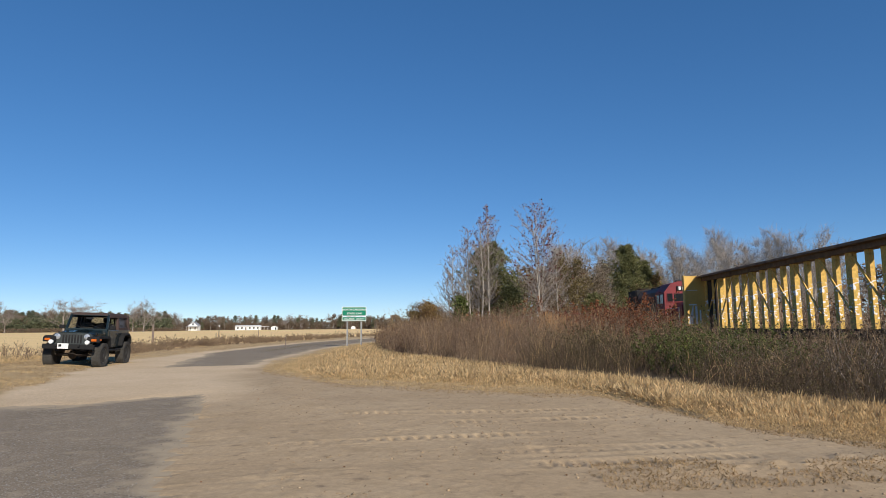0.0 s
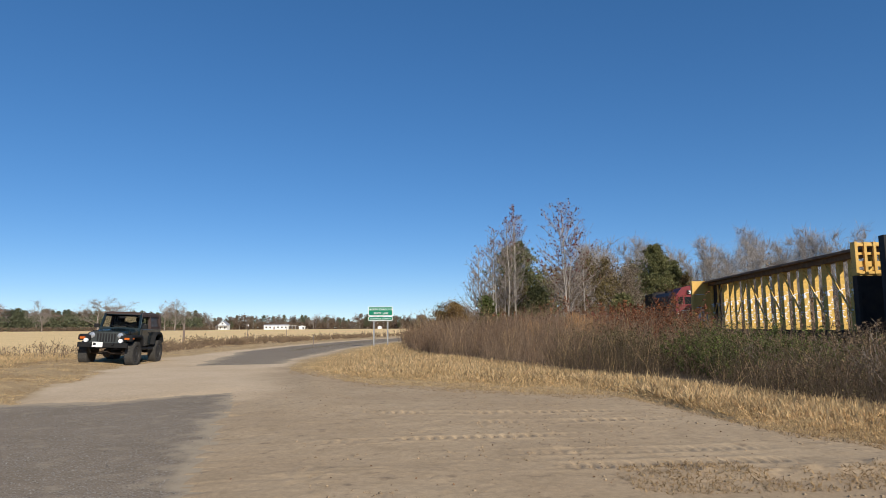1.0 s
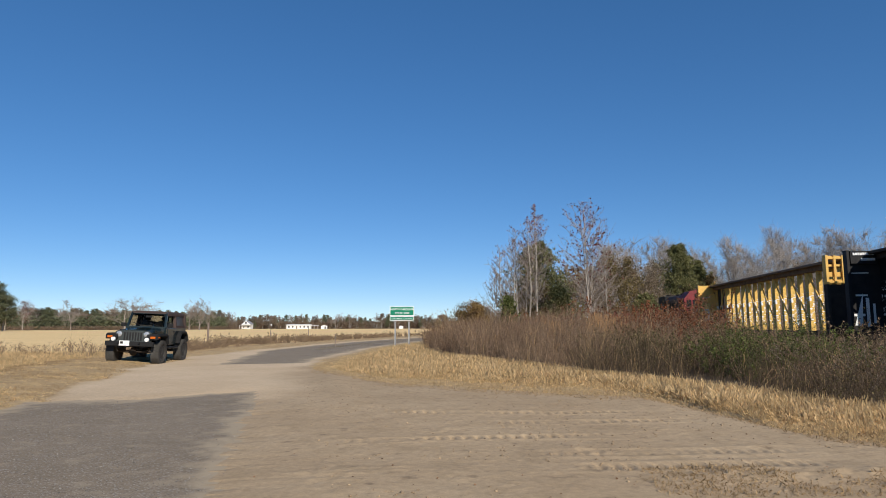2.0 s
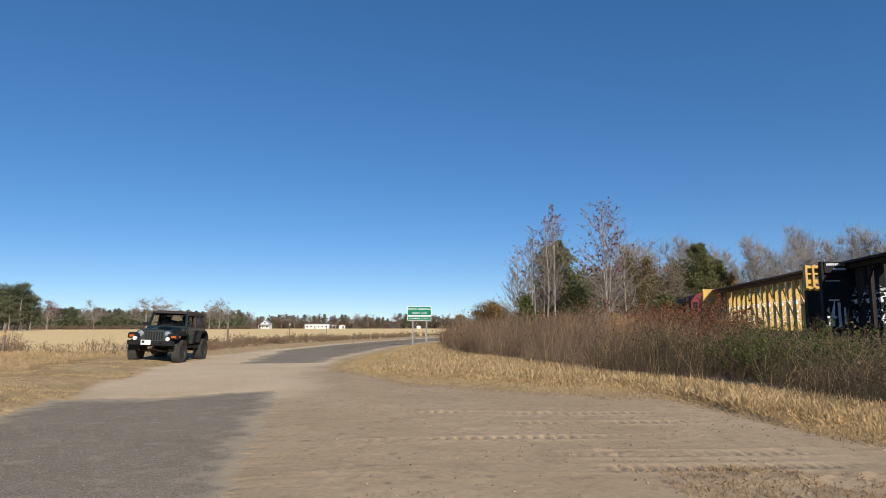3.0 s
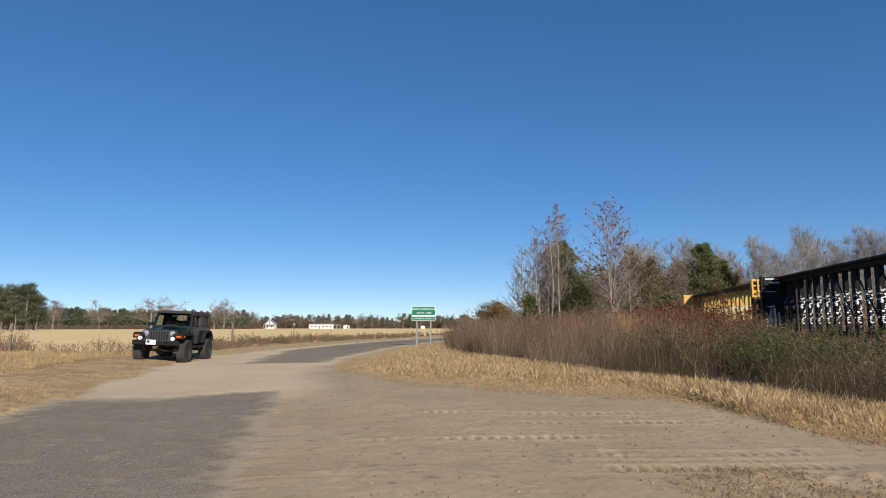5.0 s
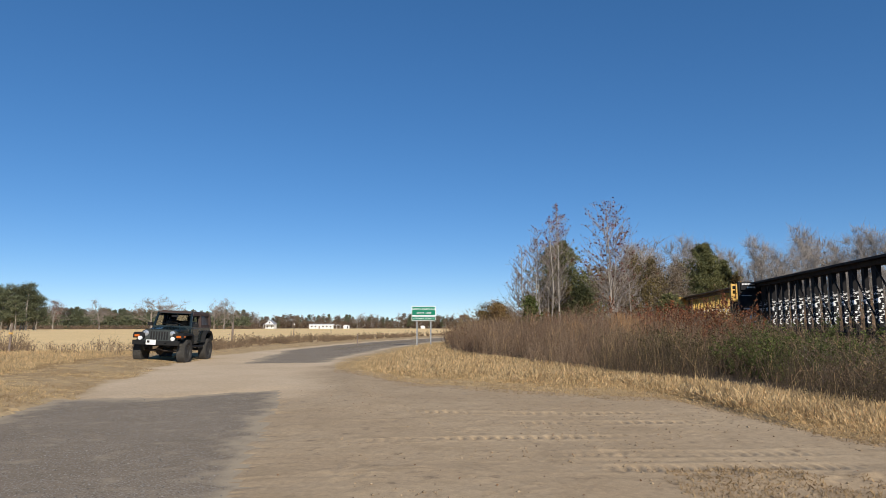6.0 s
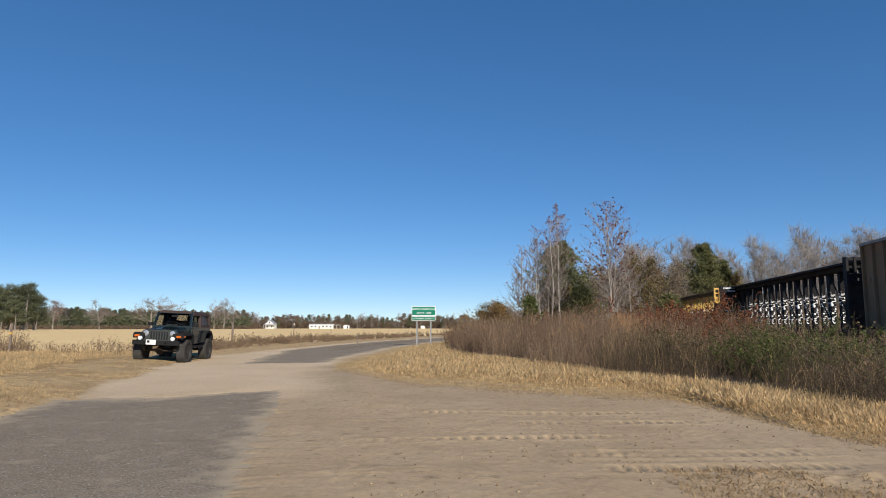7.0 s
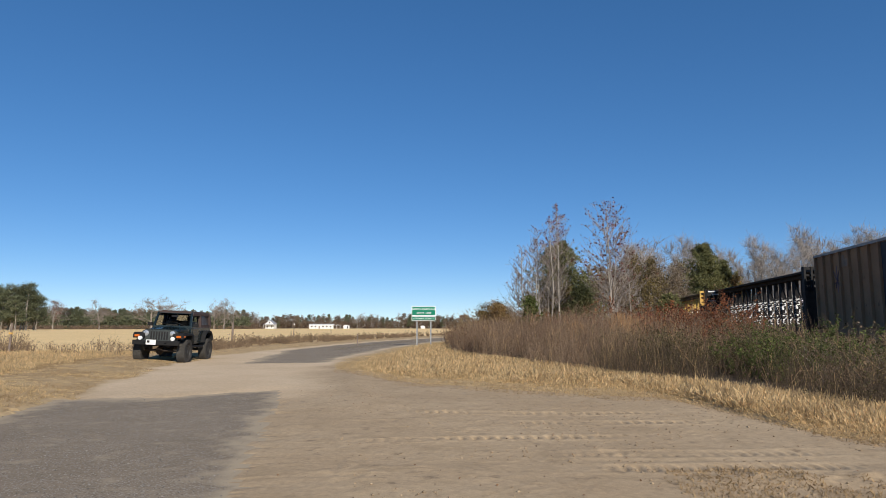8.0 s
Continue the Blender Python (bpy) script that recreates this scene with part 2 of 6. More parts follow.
def asphalt_bare(x, y):
    """1 where the road is swept bare, 0 where sand has drifted over it."""
    n = wave(x, y, 1.1, 3) * 0.32 + wave(x, y, 0.3, 4) * 0.16 + wave(x, y, 0.09, 5) * 0.12
    near = np.minimum.reduce([road_right(y) - x - 0.05 + n, (np.interp(x, [-9, -7.2, -5.2, -3.6, -2], [11.2, 11.9, 12.2, 13.8, 14.6]) - y) + n * 1.3,
                              x - np.interp(y, [-20, 0, 5, 9, 11.9], [-4.5, -5.2, -5.7, -6.2, -7.05]) + n])
    far = np.minimum.reduce([road_right(y) - x - 0.2 + n, y - np.interp(x, [-9, -7.1, -4.2, -3], [22.8, 23.4, 24.6, 25.2]) + n * 1.5,
                             x - np.interp(y, [22, 23.4, 38, 46], [-6.8, -7.1, -9.0, -20]) + n, x - road_left(y) - 0.2 + n])
    return np.maximum(near, far)


def sand_zone(x, y):
    n = wave(x, y, 1.3, 11) * 0.5 + wave(x, y, 0.3, 12) * 0.2
    yg = np.interp(x, [-4.2, -3.2, -1.15, 0, 1.4, 2.4, 3.9, 4.3, 4.6, 5.2, 7, 12], [24, 19.7, 15.6, 14.8, 13.5, 12.7, 12.2, 10.5, 8, 7, 5.0, 1])
    right = yg - y + n
    left = x - np.interp(y, [-40, 0, 8, 11, 15, 20, 23, 27, 36, 46], [-2, -4.9, -5.75, -6.45, -7.65, -9.0, -9.7, -9.5, -9.1, -9.0]) + n
    strip = np.minimum(road_right(y) + 0.5 - x + n * 0.6, x - road_left(y) + 0.5 + n * 0.6)
    main = np.minimum(left, np.where(x > -4.2, np.maximum(right, strip), 30 - y + n))
    return np.maximum(np.where(y < 30, main, -9), np.where(y > 27, strip, -9))


BR_Y = [2, 6, 9.6, 11.9, 14.8, 20.5, 24.5, 29, 36, 45, 56, 70, 90, 120]
BR_X = [10.0, 7.5, 6.2, 6.0, 5.0, 3.6, 2.3, 1.0, 0.3, 0.1, 1.3, 5, 12, 26]


def brush_edge(y):
    return np.interp(y, BR_Y, BR_X)


def lugs(x, y, a, bend, width, pitch, x0, x1):
    """A tyre track across the sand: a shallow trough with raised and pressed bars."""
    yc = a + bend * (x - 2.0) ** 2
    d = (y - yc) / width
    inside = np.exp(-d ** 4 * 3) * smooth((x - x0) / 0.8) * smooth((x1 - x) / 0.8)
    ph = (x + np.abs(d) * 0.04 + 0.02 * wave(x, y, 0.6, 30, 1)) / pitch % 1.0 - 0.5
    bars = 0.55 - 1.55 * np.exp(-(ph / 0.17) ** 2)
    return inside * (-0.012 + 0.024 * bars) * np.clip(wave(x, y, 0.8, 28) * 1.8 + 0.75, 0.1, 1.25) + 0.008 * np.exp(-((np.abs(d) - 1.25) / 0.35) ** 2) * smooth((x - x0) / 0.8) * smooth((x1 - x) / 0.8)


def ground_z(x, y):
    x, y = np.asarray(x, float), np.asarray(y, float)
    bare = asphalt_bare(x, y)
    sand = sand_zone(x, y)
    z = 0.025 + 0.012 * wave(x, y, 2.2, 21) + 0.003 * wave(x, y, 0.35, 22)
    soft = smooth((x + 3.4) / 2) * smooth((sand + 0.6) / 1.0) * smooth((16 - y) / 3)
    z = z + soft * (0.005 * wave(x, y, 0.45, 24, 2) + 0.007 * np.maximum(wave(x, y, 0.10, 25, 2) - 0.25, 0) * 2 + 0.012 * np.maximum(wave(x, y, 0.8, 26, 2) - 0.2, 0) * np.abs(wave(x, y, 0.13, 27, 2)) * 3)
    for row in ((8.95, 0.05, 0.16, 0.15, 0.6, 4.2), (9.9, 0.03, 0.15, 0.15, -0.8, 3.6), (6.75, 0.035, 0.17, 0.135, 0.9, 4.4), (6.1, 0.03, 0.16, 0.135, 1.0, 4.2), (7.8, -0.03, 0.14, 0.15, -1.2, 2.6)):
        z = z + lugs(x, y, *row)
    z = z + 0.05 * np.exp(-((y - 5.7 - 0.10 * (x - 3)) / 0.22) ** 2) * smooth((x - 1.8) / 1.2) * (0.6 + 0.7 * wave(x, y, 0.2, 31))
    # a ridge of pushed sand beside the road
    z = z + 0.05 * np.exp(-((x - road_right(y) - 1.5) / 0.35) ** 2) * smooth((y - 9) / 4) * smooth((22 - y) / 4)
    # verges a little above the sand, then the ditch before the field
    off_left = np.interp(y, [-40, 0, 8, 11, 15, 20, 23, 27, 36, 46], [-2, -4.9, -5.75, -6.45, -7.65, -9.0, -9.7, -9.5, -9.1, -9.0]) - x
    z = z + 0.07 * smooth(off_left / 1.6) * (y < 60)
    z = z + 0.05 * smooth(-sand / 1.2)
    z = np.where(bare > 0, -0.03 - 0.03 * smooth(bare / 0.5), z)
    z = np.where((bare <= 0), z - 0.030 * smooth((0.7 + bare) / 0.7), z)
    # railway bank
    d = np.abs(x - track_x(y))
    z = z + (RAIL_Z - 0.45 - z) * smooth((5.5 - d) / 2.5)
    return z


def graded(parts, far, ratio):
    """Coordinates with given fine steps, widening outward on both sides."""
    c = [parts[0][0]]
    for a, b, s in parts:
        c += list(np.arange(a, b, s))[1:] + [b]
    up, step = [c[-1]], parts[-1][2]
    while up[-1] < far[1]:
        step *= ratio
        up.append(up[-1] + step)
    dn, step = [c[0]], parts[0][2]
    while dn[-1] > far[0]:
        step *= ratio
        dn.append(dn[-1] - step)
    return np.array(sorted(set(np.round(dn[1:] + c + up[1:], 4))))


def build_ground():
    xs = graded([(-9.5, -1.0, 0.13), (-1.0, 4.8, 0.026), (4.8, 7.0, 0.12)], (-2600, 2600), 1.11)
    ys = graded([(4.4, 5.2, 0.1), (5.2, 10.6, 0.027), (10.6, 16, 0.085), (16, 30, 0.22)], (-900, 3600), 1.10)
    X, Y = np.meshgrid(xs, ys)
    x, y = X.ravel(), Y.ravel()
    v = np.stack((x, y, ground_z(x, y)), 1)
    nx, ny = len(xs), len(ys)
    i = (np.arange(ny - 1)[:, None] * nx + np.arange(nx - 1)[None, :]).ravel()
    f = np.stack((i, i + 1, i + 1 + nx, i + nx), 1)
    me = mesh_np("ground", v, f, smooth=True)
    sand = smooth((sand_zone(x, y) + 0.25) / 0.5)
    left = road_left(y) - x
    field = smooth((left - 5.5 + wave(x, y, 3, 41)) / 2.0) * smooth((y - 20) / 12 + (-x - 14) / 12)
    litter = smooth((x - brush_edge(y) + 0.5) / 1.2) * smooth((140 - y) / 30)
    drift = smooth((road_right(y) + 1.2 - x + 0.8 * wave(x, y, 1.5, 42)) / 1.6) * smooth((y - 10.5 + wave(x, y, 1.2, 43)) / 3.5)
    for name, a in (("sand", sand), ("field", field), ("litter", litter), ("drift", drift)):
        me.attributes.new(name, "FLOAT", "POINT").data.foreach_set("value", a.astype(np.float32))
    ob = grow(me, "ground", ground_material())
    return tagged(ob, "sandy ground with tyre tracks, dry verge and stubble field", "ground", kind="structure")


def ground_material():
    m = bpy.data.materials.new("ground")
    m.use_nodes = True
    n, l = m.node_tree.nodes, m.node_tree.links
    b = n["Principled BSDF"]
    co = n.new("ShaderNodeTexCoord")

    def tex(sc, detail=5.0, rough=0.55):
        t = n.new("ShaderNodeTexNoise")
        t.inputs["Scale"].default_value, t.inputs["Detail"].default_value, t.inputs["Roughness"].default_value = sc, detail, rough
        l.new(co.outputs["Object"], t.inputs["Vector"])
        return t.outputs["Fac"]

    def rng_(v, lo, hi):
        r = n.new("ShaderNodeMapRange")
        r.inputs[1].default_value, r.inputs[2].default_value = lo, hi
        l.new(v, r.inputs[0])
        return r.outputs[0]

    def mix(fac, a, c, kind="MIX"):
        x = n.new("ShaderNodeMix")
        x.data_type, x.blend_type = "RGBA", kind
        for k, v in ((0, fac), (6, a), (7, c)):
            if isinstance(v, (int, float)):
                x.inputs[k].default_value = v
            elif isinstance(v, tuple):
                x.inputs[k].default_value = (*v, 1)
            else:
                l.new(v, x.inputs[k])
        return x.outputs[2]

    def attr(name):
        a = n.new("ShaderNodeAttribute")
        a.attribute_name = name
        return a.outputs["Fac"]

    big, mid, fine, grit = tex(0.35), tex(2.2, 8.0, 0.65), tex(18, 6.0, 0.65), tex(120, 2.0)
    sand = mix(rng_(big, 0.35, 0.65), (0.39, 0.285, 0.176), (0.45, 0.338, 0.215))
    sand = mix(rng_(mid, 0.5, 0.75), sand, (0.34, 0.25, 0.152))
    sand = mix(rng_(tex(5.5, 7.0), 0.59, 0.74), sand, (0.25, 0.185, 0.12))
    sand = mix(attr("drift"), sand, mix(rng_(big, 0.35, 0.65), (0.54, 0.405, 0.26), (0.61, 0.47, 0.315)))
    grass = mix(rng_(mid, 0.35, 0.65), (0.48, 0.35, 0.195), (0.37, 0.265, 0.145))
    field = mix(rng_(tex(0.08), 0.35, 0.65), (0.86, 0.625, 0.315), (0.77, 0.55, 0.265))
    field = mix(rng_(mid, 0.45, 0.8), field, (0.64, 0.45, 0.215))
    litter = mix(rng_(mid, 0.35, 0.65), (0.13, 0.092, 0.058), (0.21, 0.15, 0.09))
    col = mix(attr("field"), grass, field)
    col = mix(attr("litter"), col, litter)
    col = mix(attr("sand"), col, sand)
    col = mix(0.55, col, mix(rng_(fine, 0.3, 0.7), (0.72, 0.72, 0.72), (1.25, 1.25, 1.25)), "MULTIPLY")
    col = mix(0.5, col, mix(rng_(grit, 0.3, 0.7), (0.75, 0.75, 0.75), (1.22, 1.22, 1.22)), "MULTIPLY")
    l.new(col, b.inputs["Base Color"])
    b.inputs["Roughness"].default_value = 0.95
    b.inputs["Specular IOR Level"].default_value = 0.1
    bp = n.new("ShaderNodeBump")
    bp.inputs["Strength"].default_value, bp.inputs["Distance"].default_value = 0.5, 0.009
    l.new(fine, bp.inputs["Height"])
    bp2 = n.new("ShaderNodeBump")
    bp2.inputs["Strength"].default_value, bp2.inputs["Distance"].default_value = 0.5, 0.004
    l.new(grit, bp2.inputs["Height"]), l.new(bp.outputs[0], bp2.inputs["Normal"])
    l.new(bp2.outputs[0], b.inputs["Normal"])
    return m


def road_material():
    """Worn asphalt with visible stones, sand dust thickest where it meets the drifts."""
    m = bpy.data.materials.new("asphalt")
    m.use_nodes = True
    n, l = m.node_tree.nodes, m.node_tree.links
    b = n["Principled BSDF"]
    co = n.new("ShaderNodeTexCoord")

    def tex(sc, detail=4.0):
        t = n.new("ShaderNodeTexNoise")
        t.inputs["Scale"].default_value, t.inputs["Detail"].default_value = sc, detail
        l.new(co.outputs["Object"], t.inputs["Vector"])
        return t.outputs["Fac"]

    def mr(v, lo, hi, a=0.0, c=1.0):
        r = n.new("ShaderNodeMapRange")
        for k, q in enumerate((lo, hi, a, c)):
            r.inputs[k + 1].default_value = q
        l.new(v, r.inputs[0])
        return r.outputs[0]

    def mix(fac, a, c):
        x = n.new("ShaderNodeMix")
        x.data_type = "RGBA"
        l.new(fac, x.inputs[0])
        for k, v in ((6, a), (7, c)):
            if isinstance(v, tuple):
                x.inputs[k].default_value = (*v, 1)
            else:
                l.new(v, x.inputs[k])
        return x.outputs[2]

    stones = n.new("ShaderNodeTexVoronoi")
    stones.inputs["Scale"].default_value = 85
    l.new(co.outputs["Object"], stones.inputs["Vector"])
    sep = n.new("ShaderNodeSeparateColor")
    l.new(stones.outputs["Color"], sep.inputs[0])
    col = mix(mr(tex(0.7), 0.35, 0.65), (0.222, 0.175, 0.124), (0.264, 0.21, 0.15))
    col = mix(mr(sep.outputs[0], 0.80, 0.95), col, (0.36, 0.325, 0.28))
    col = mix(mr(sep.outputs[1], 0.82, 0.98), col, (0.135, 0.112, 0.086))
    at = n.new("ShaderNodeAttribute")
    at.attribute_name = "dust"
    add = n.new("ShaderNodeMath")
    add.operation = "ADD"
    l.new(at.outputs["Fac"], add.inputs[0]), l.new(mr(tex(3.0, 7.0), 0.3, 0.7, -0.45, 0.45), add.inputs[1])
    col = mix(mr(add.outputs[0], 0.25, 1.0), col, (0.40, 0.32, 0.22))
    l.new(col, b.inputs["Base Color"])
    b.inputs["Roughness"].default_value, b.inputs["Specular IOR Level"].default_value = 0.95, 0.1
    bp = n.new("ShaderNodeBump")
    bp.inputs["Strength"].default_value, bp.inputs["Distance"].default_value = 0.7, 0.006
    l.new(stones.outputs["Distance"], bp.inputs["Height"])
    l.new(bp.outputs[0], b.inputs["Normal"])
    return m


def build_road():
    ys = np.concatenate((np.arange(-80, 4, 2.0), np.arange(4, 16, 0.12), np.arange(16, 40, 0.25), np.arange(40, 112, 1.0), np.arange(112, 258, 4.0)))
    nk = 45
    k = np.linspace(0, 1, nk)
    r, lft = road_right(ys), road_left(ys)
    X = lft[:, None] + (r - lft)[:, None] * k[None, :]
    Y = np.repeat(ys[:, None], nk, 1)
    Z = 0.006 * wave(X, Y, 1.2, 51) + 0.01 * (1 - (2 * k[None, :] - 1) ** 2) - 0.01
    v = np.stack((X.ravel(), Y.ravel(), Z.ravel()), 1)
    i = (np.arange(len(ys) - 1)[:, None] * nk + np.arange(nk - 1)[None, :]).ravel()
    f = np.stack((i, i + 1, i + 1 + nk, i + nk), 1)
    me = mesh_np("road", v, f, smooth=True)
    bare = asphalt_bare(X.ravel(), Y.ravel())
    dust = np.clip(1.0 - bare / 0.55, 0, 1) ** 1.3 + 0.14
    me.attributes.new("dust", "FLOAT", "POINT").data.foreach_set("value", dust.astype(np.float32))
    ob = grow(me, "road", road_material())
    tagged(ob, "worn grey asphalt road half covered by drifted sand", "road", kind="structure")
    # worn yellow centre stripe on the far stretch
    yy = np.arange(38, 100, 0.8)
    c = (road_right(yy) + road_left(yy)) / 2
    bm = bmesh.new()
    for off in (-0.13, 0.13):
        row = [(bm.verts.new((x + off - 0.06, y, 0.012)), bm.verts.new((x + off + 0.06, y, 0.012))) for x, y in zip(c, yy)]
        for a, b in zip(row, row[1:]):
            bm.faces.new((a[0], a[1], b[1], b[0]))
    part("centre_line", bm, mat("worn_yellow_line", (0.36, 0.27, 0.12), (0.2, 0.17, 0.12), spots=((0.12, 0.115, 0.11), 3.0, 0.06)), ob, "worn yellow road marking")
    return ob


build_ground()
build_road()


# ---- railway ----
def along(s, w=0.0):
    """A point of the plan: s metres along the track, w to its far side."""
    return TRACK_X0 + s * TDIR[0] + w * TDIR[1], s * TDIR[1] - w * TDIR[0]


def track_pose(s, z=0.0):
    x, y = along(s)
    return pose(x, y, RAIL_Z + z, 0, 0, -math.degrees(TRACK_AZ))


def build_track():
    t = thing("railway_track", track_pose(0), "single railway track on grey ballast behind the brush", "railway track", kind="structure")
    s = np.arange(-60, 260, 2.0)
    prof = [(-2.4, -0.5), (-1.5, -0.2), (1.5, -0.2), (2.4, -0.5)]
    v = np.array([(w, a, z) for a in s for w, z in prof])
    v[:, 2] += 0.02 * wave(v[:, 0], v[:, 1], 0.7, 61)
    i = (np.arange(len(s) - 1)[:, None] * 4 + np.arange(3)[None, :]).ravel()
    part("ballast", mesh_np("ballast", v, np.stack((i, i + 1, i + 5, i + 4), 1)), M["ballast"], t, "grey crushed stone ballast")
    for x in (-0.75, 0.75):
        bm = bmesh.new()
        prism(bm, [(x - 0.07, -0.17), (x + 0.07, -0.17), (x + 0.02, -0.13), (x + 0.035, -0.04), (x + 0.035, 0), (x - 0.035, 0), (x - 0.035, -0.04), (x - 0.02, -0.13)], "y", -60, 258)
        part("rail", bm, M["rust_steel"], t, "rusty steel rail")
    tie = None
    for k in range(200):
        if tie is None:
            tie = part("sleeper", boxes((-1.3, 1.3, -0.11, 0.11, -0.34, -0.172)), M["wood_post"], t)
            tie.location.y = -20
        else:
            c = tie.copy()
            scene.collection.objects.link(c)
            c.location.y = -20 + k * 0.6


def wheel_mesh(r, w, n=20):
    bm = bmesh.new()
    return lathe(bm, [(r * 0.25, -w * 0.6), (r * 0.3, -w * 0.5), (r * 0.8, -w * 0.35), (r * 0.85, -w * 0.5), (r + 0.03, -w * 0.5), (r + 0.03, -w * 0.3), (r, -w * 0.25), (r, w * 0.5), (r * 0.85, w * 0.5), (r * 0.8, w * 0.3), (r * 0.25, w * 0.3)], Matrix(), n)


def truck(car, y):
    """A two-axle bogie: frame with springs and four wheels."""
    bm = bmesh.new()
    for x in (-1.0, 1.0):
        prism(bm, [(y - 1.25, 0.55), (y - 0.95, 0.62), (y - 0.5, 0.66), (y + 0.5, 0.66), (y + 0.95, 0.62), (y + 1.25, 0.55), (y + 1.2, 0.38), (y + 0.75, 0.38), (y + 0.4, 0.2), (y - 0.4, 0.2), (y - 0.75, 0.38), (y - 1.2, 0.38)], "x", x - 0.07, x + 0.07)
    box(bm, -1.0, 1.0, y - 0.25, y + 0.25, 0.4, 0.75)
    f = part("truck_frame", bm, M["dark_steel_and_shade"], car, "dark rusty cast steel truck frame")
    for dy in (-0.88, 0.88):
        for x, turn in ((-0.77, 180), (0.77, 0)):
            w = part("wheel", wheel_mesh(0.42, 0.14), M["rust_steel"], car)
            w.matrix_basis = pose(x, y + dy, 0.42, 0, 0, turn)
            wheels.append(w)


wheels = []


def graffiti(base, name, amount, tint=(0.78, 0.76, 0.74), scale=6.5):
    """Paint with sprayed patches, low on the piece."""
    m = bpy.data.materials.new(name)
    m.use_nodes = True
    n, l = m.node_tree.nodes, m.node_tree.links
    b = n["Principled BSDF"]
    b.inputs["Roughness"].default_value, b.inputs["Specular IOR Level"].default_value = 0.7, 0.15
    co = n.new("ShaderNodeTexCoord")
    sep = n.new("ShaderNodeSeparateXYZ")
    l.new(co.outputs["Object"], sep.inputs[0])
    t = n.new("ShaderNodeTexNoise")
    t.inputs["Scale"].default_value, t.inputs["Detail"].default_value = scale, 2.0
    flat = n.new("ShaderNodeMapping")
    flat.inputs["Scale"].default_value = (1.0, 1.0, 1.9)
    l.new(co.outputs["Object"], flat.inputs["Vector"]), l.new(flat.outputs[0], t.inputs["Vector"])
    piece = n.new("ShaderNodeTexNoise")
    piece.inputs["Scale"].default_value, piece.inputs["Detail"].default_value = 1.1, 1.0
    l.new(co.outputs["Object"], piece.inputs["Vector"])
    def mr(v, a, c, d=0.0, e=1.0):
        r = n.new("ShaderNodeMapRange")
        for k, q in enumerate((a, c, d, e)):
            r.inputs[k + 1].default_value = q
        l.new(v, r.inputs[0])
        return r.outputs[0]
    def mul(a, c):
        x = n.new("ShaderNodeMath")
        x.operation = "MULTIPLY"
        l.new(a, x.inputs[0]), l.new(c, x.inputs[1])
        return x.outputs[0]
    band = mul(mr(sep.outputs[2], 1.2, 1.5), mr(sep.outputs[2], 3.3, 2.9))
    paint = mul(mul(mr(t.outputs[0], 0.52 - amount, 0.54 - amount), mr(piece.outputs[0], 0.36, 0.44)), band)
    t2 = n.new("ShaderNodeTexNoise")
    t2.inputs["Scale"].default_value, t2.inputs["Detail"].default_value = 9.0, 4.0
    l.new(co.outputs["Object"], t2.inputs["Vector"])
    def mix(f, a, c):
        x = n.new("ShaderNodeMix")
        x.data_type = "RGBA"
        l.new(f, x.inputs[0])
        for k, q in ((6, a), (7, c)):
            if isinstance(q, tuple):
                x.inputs[k].default_value = (*q, 1)
            else:
                l.new(q, x.inputs[k])
        return x.outputs[2]
    c = mix(mr(t2.outputs[0], 0.4, 0.75), base, tuple(q * 0.6 for q in base))
    l.new(mix(paint, c, tint), b.inputs["Base Color"])
    return m


M["yellow_riser"] = graffiti((0.72, 0.46, 0.125), "tagged_yellow_paint", -0.03, scale=4.2)
M["black_riser"] = graffiti((0.013, 0.012, 0.013), "tagged_black_paint", -0.02, scale=4.6)
HALF = 11.3


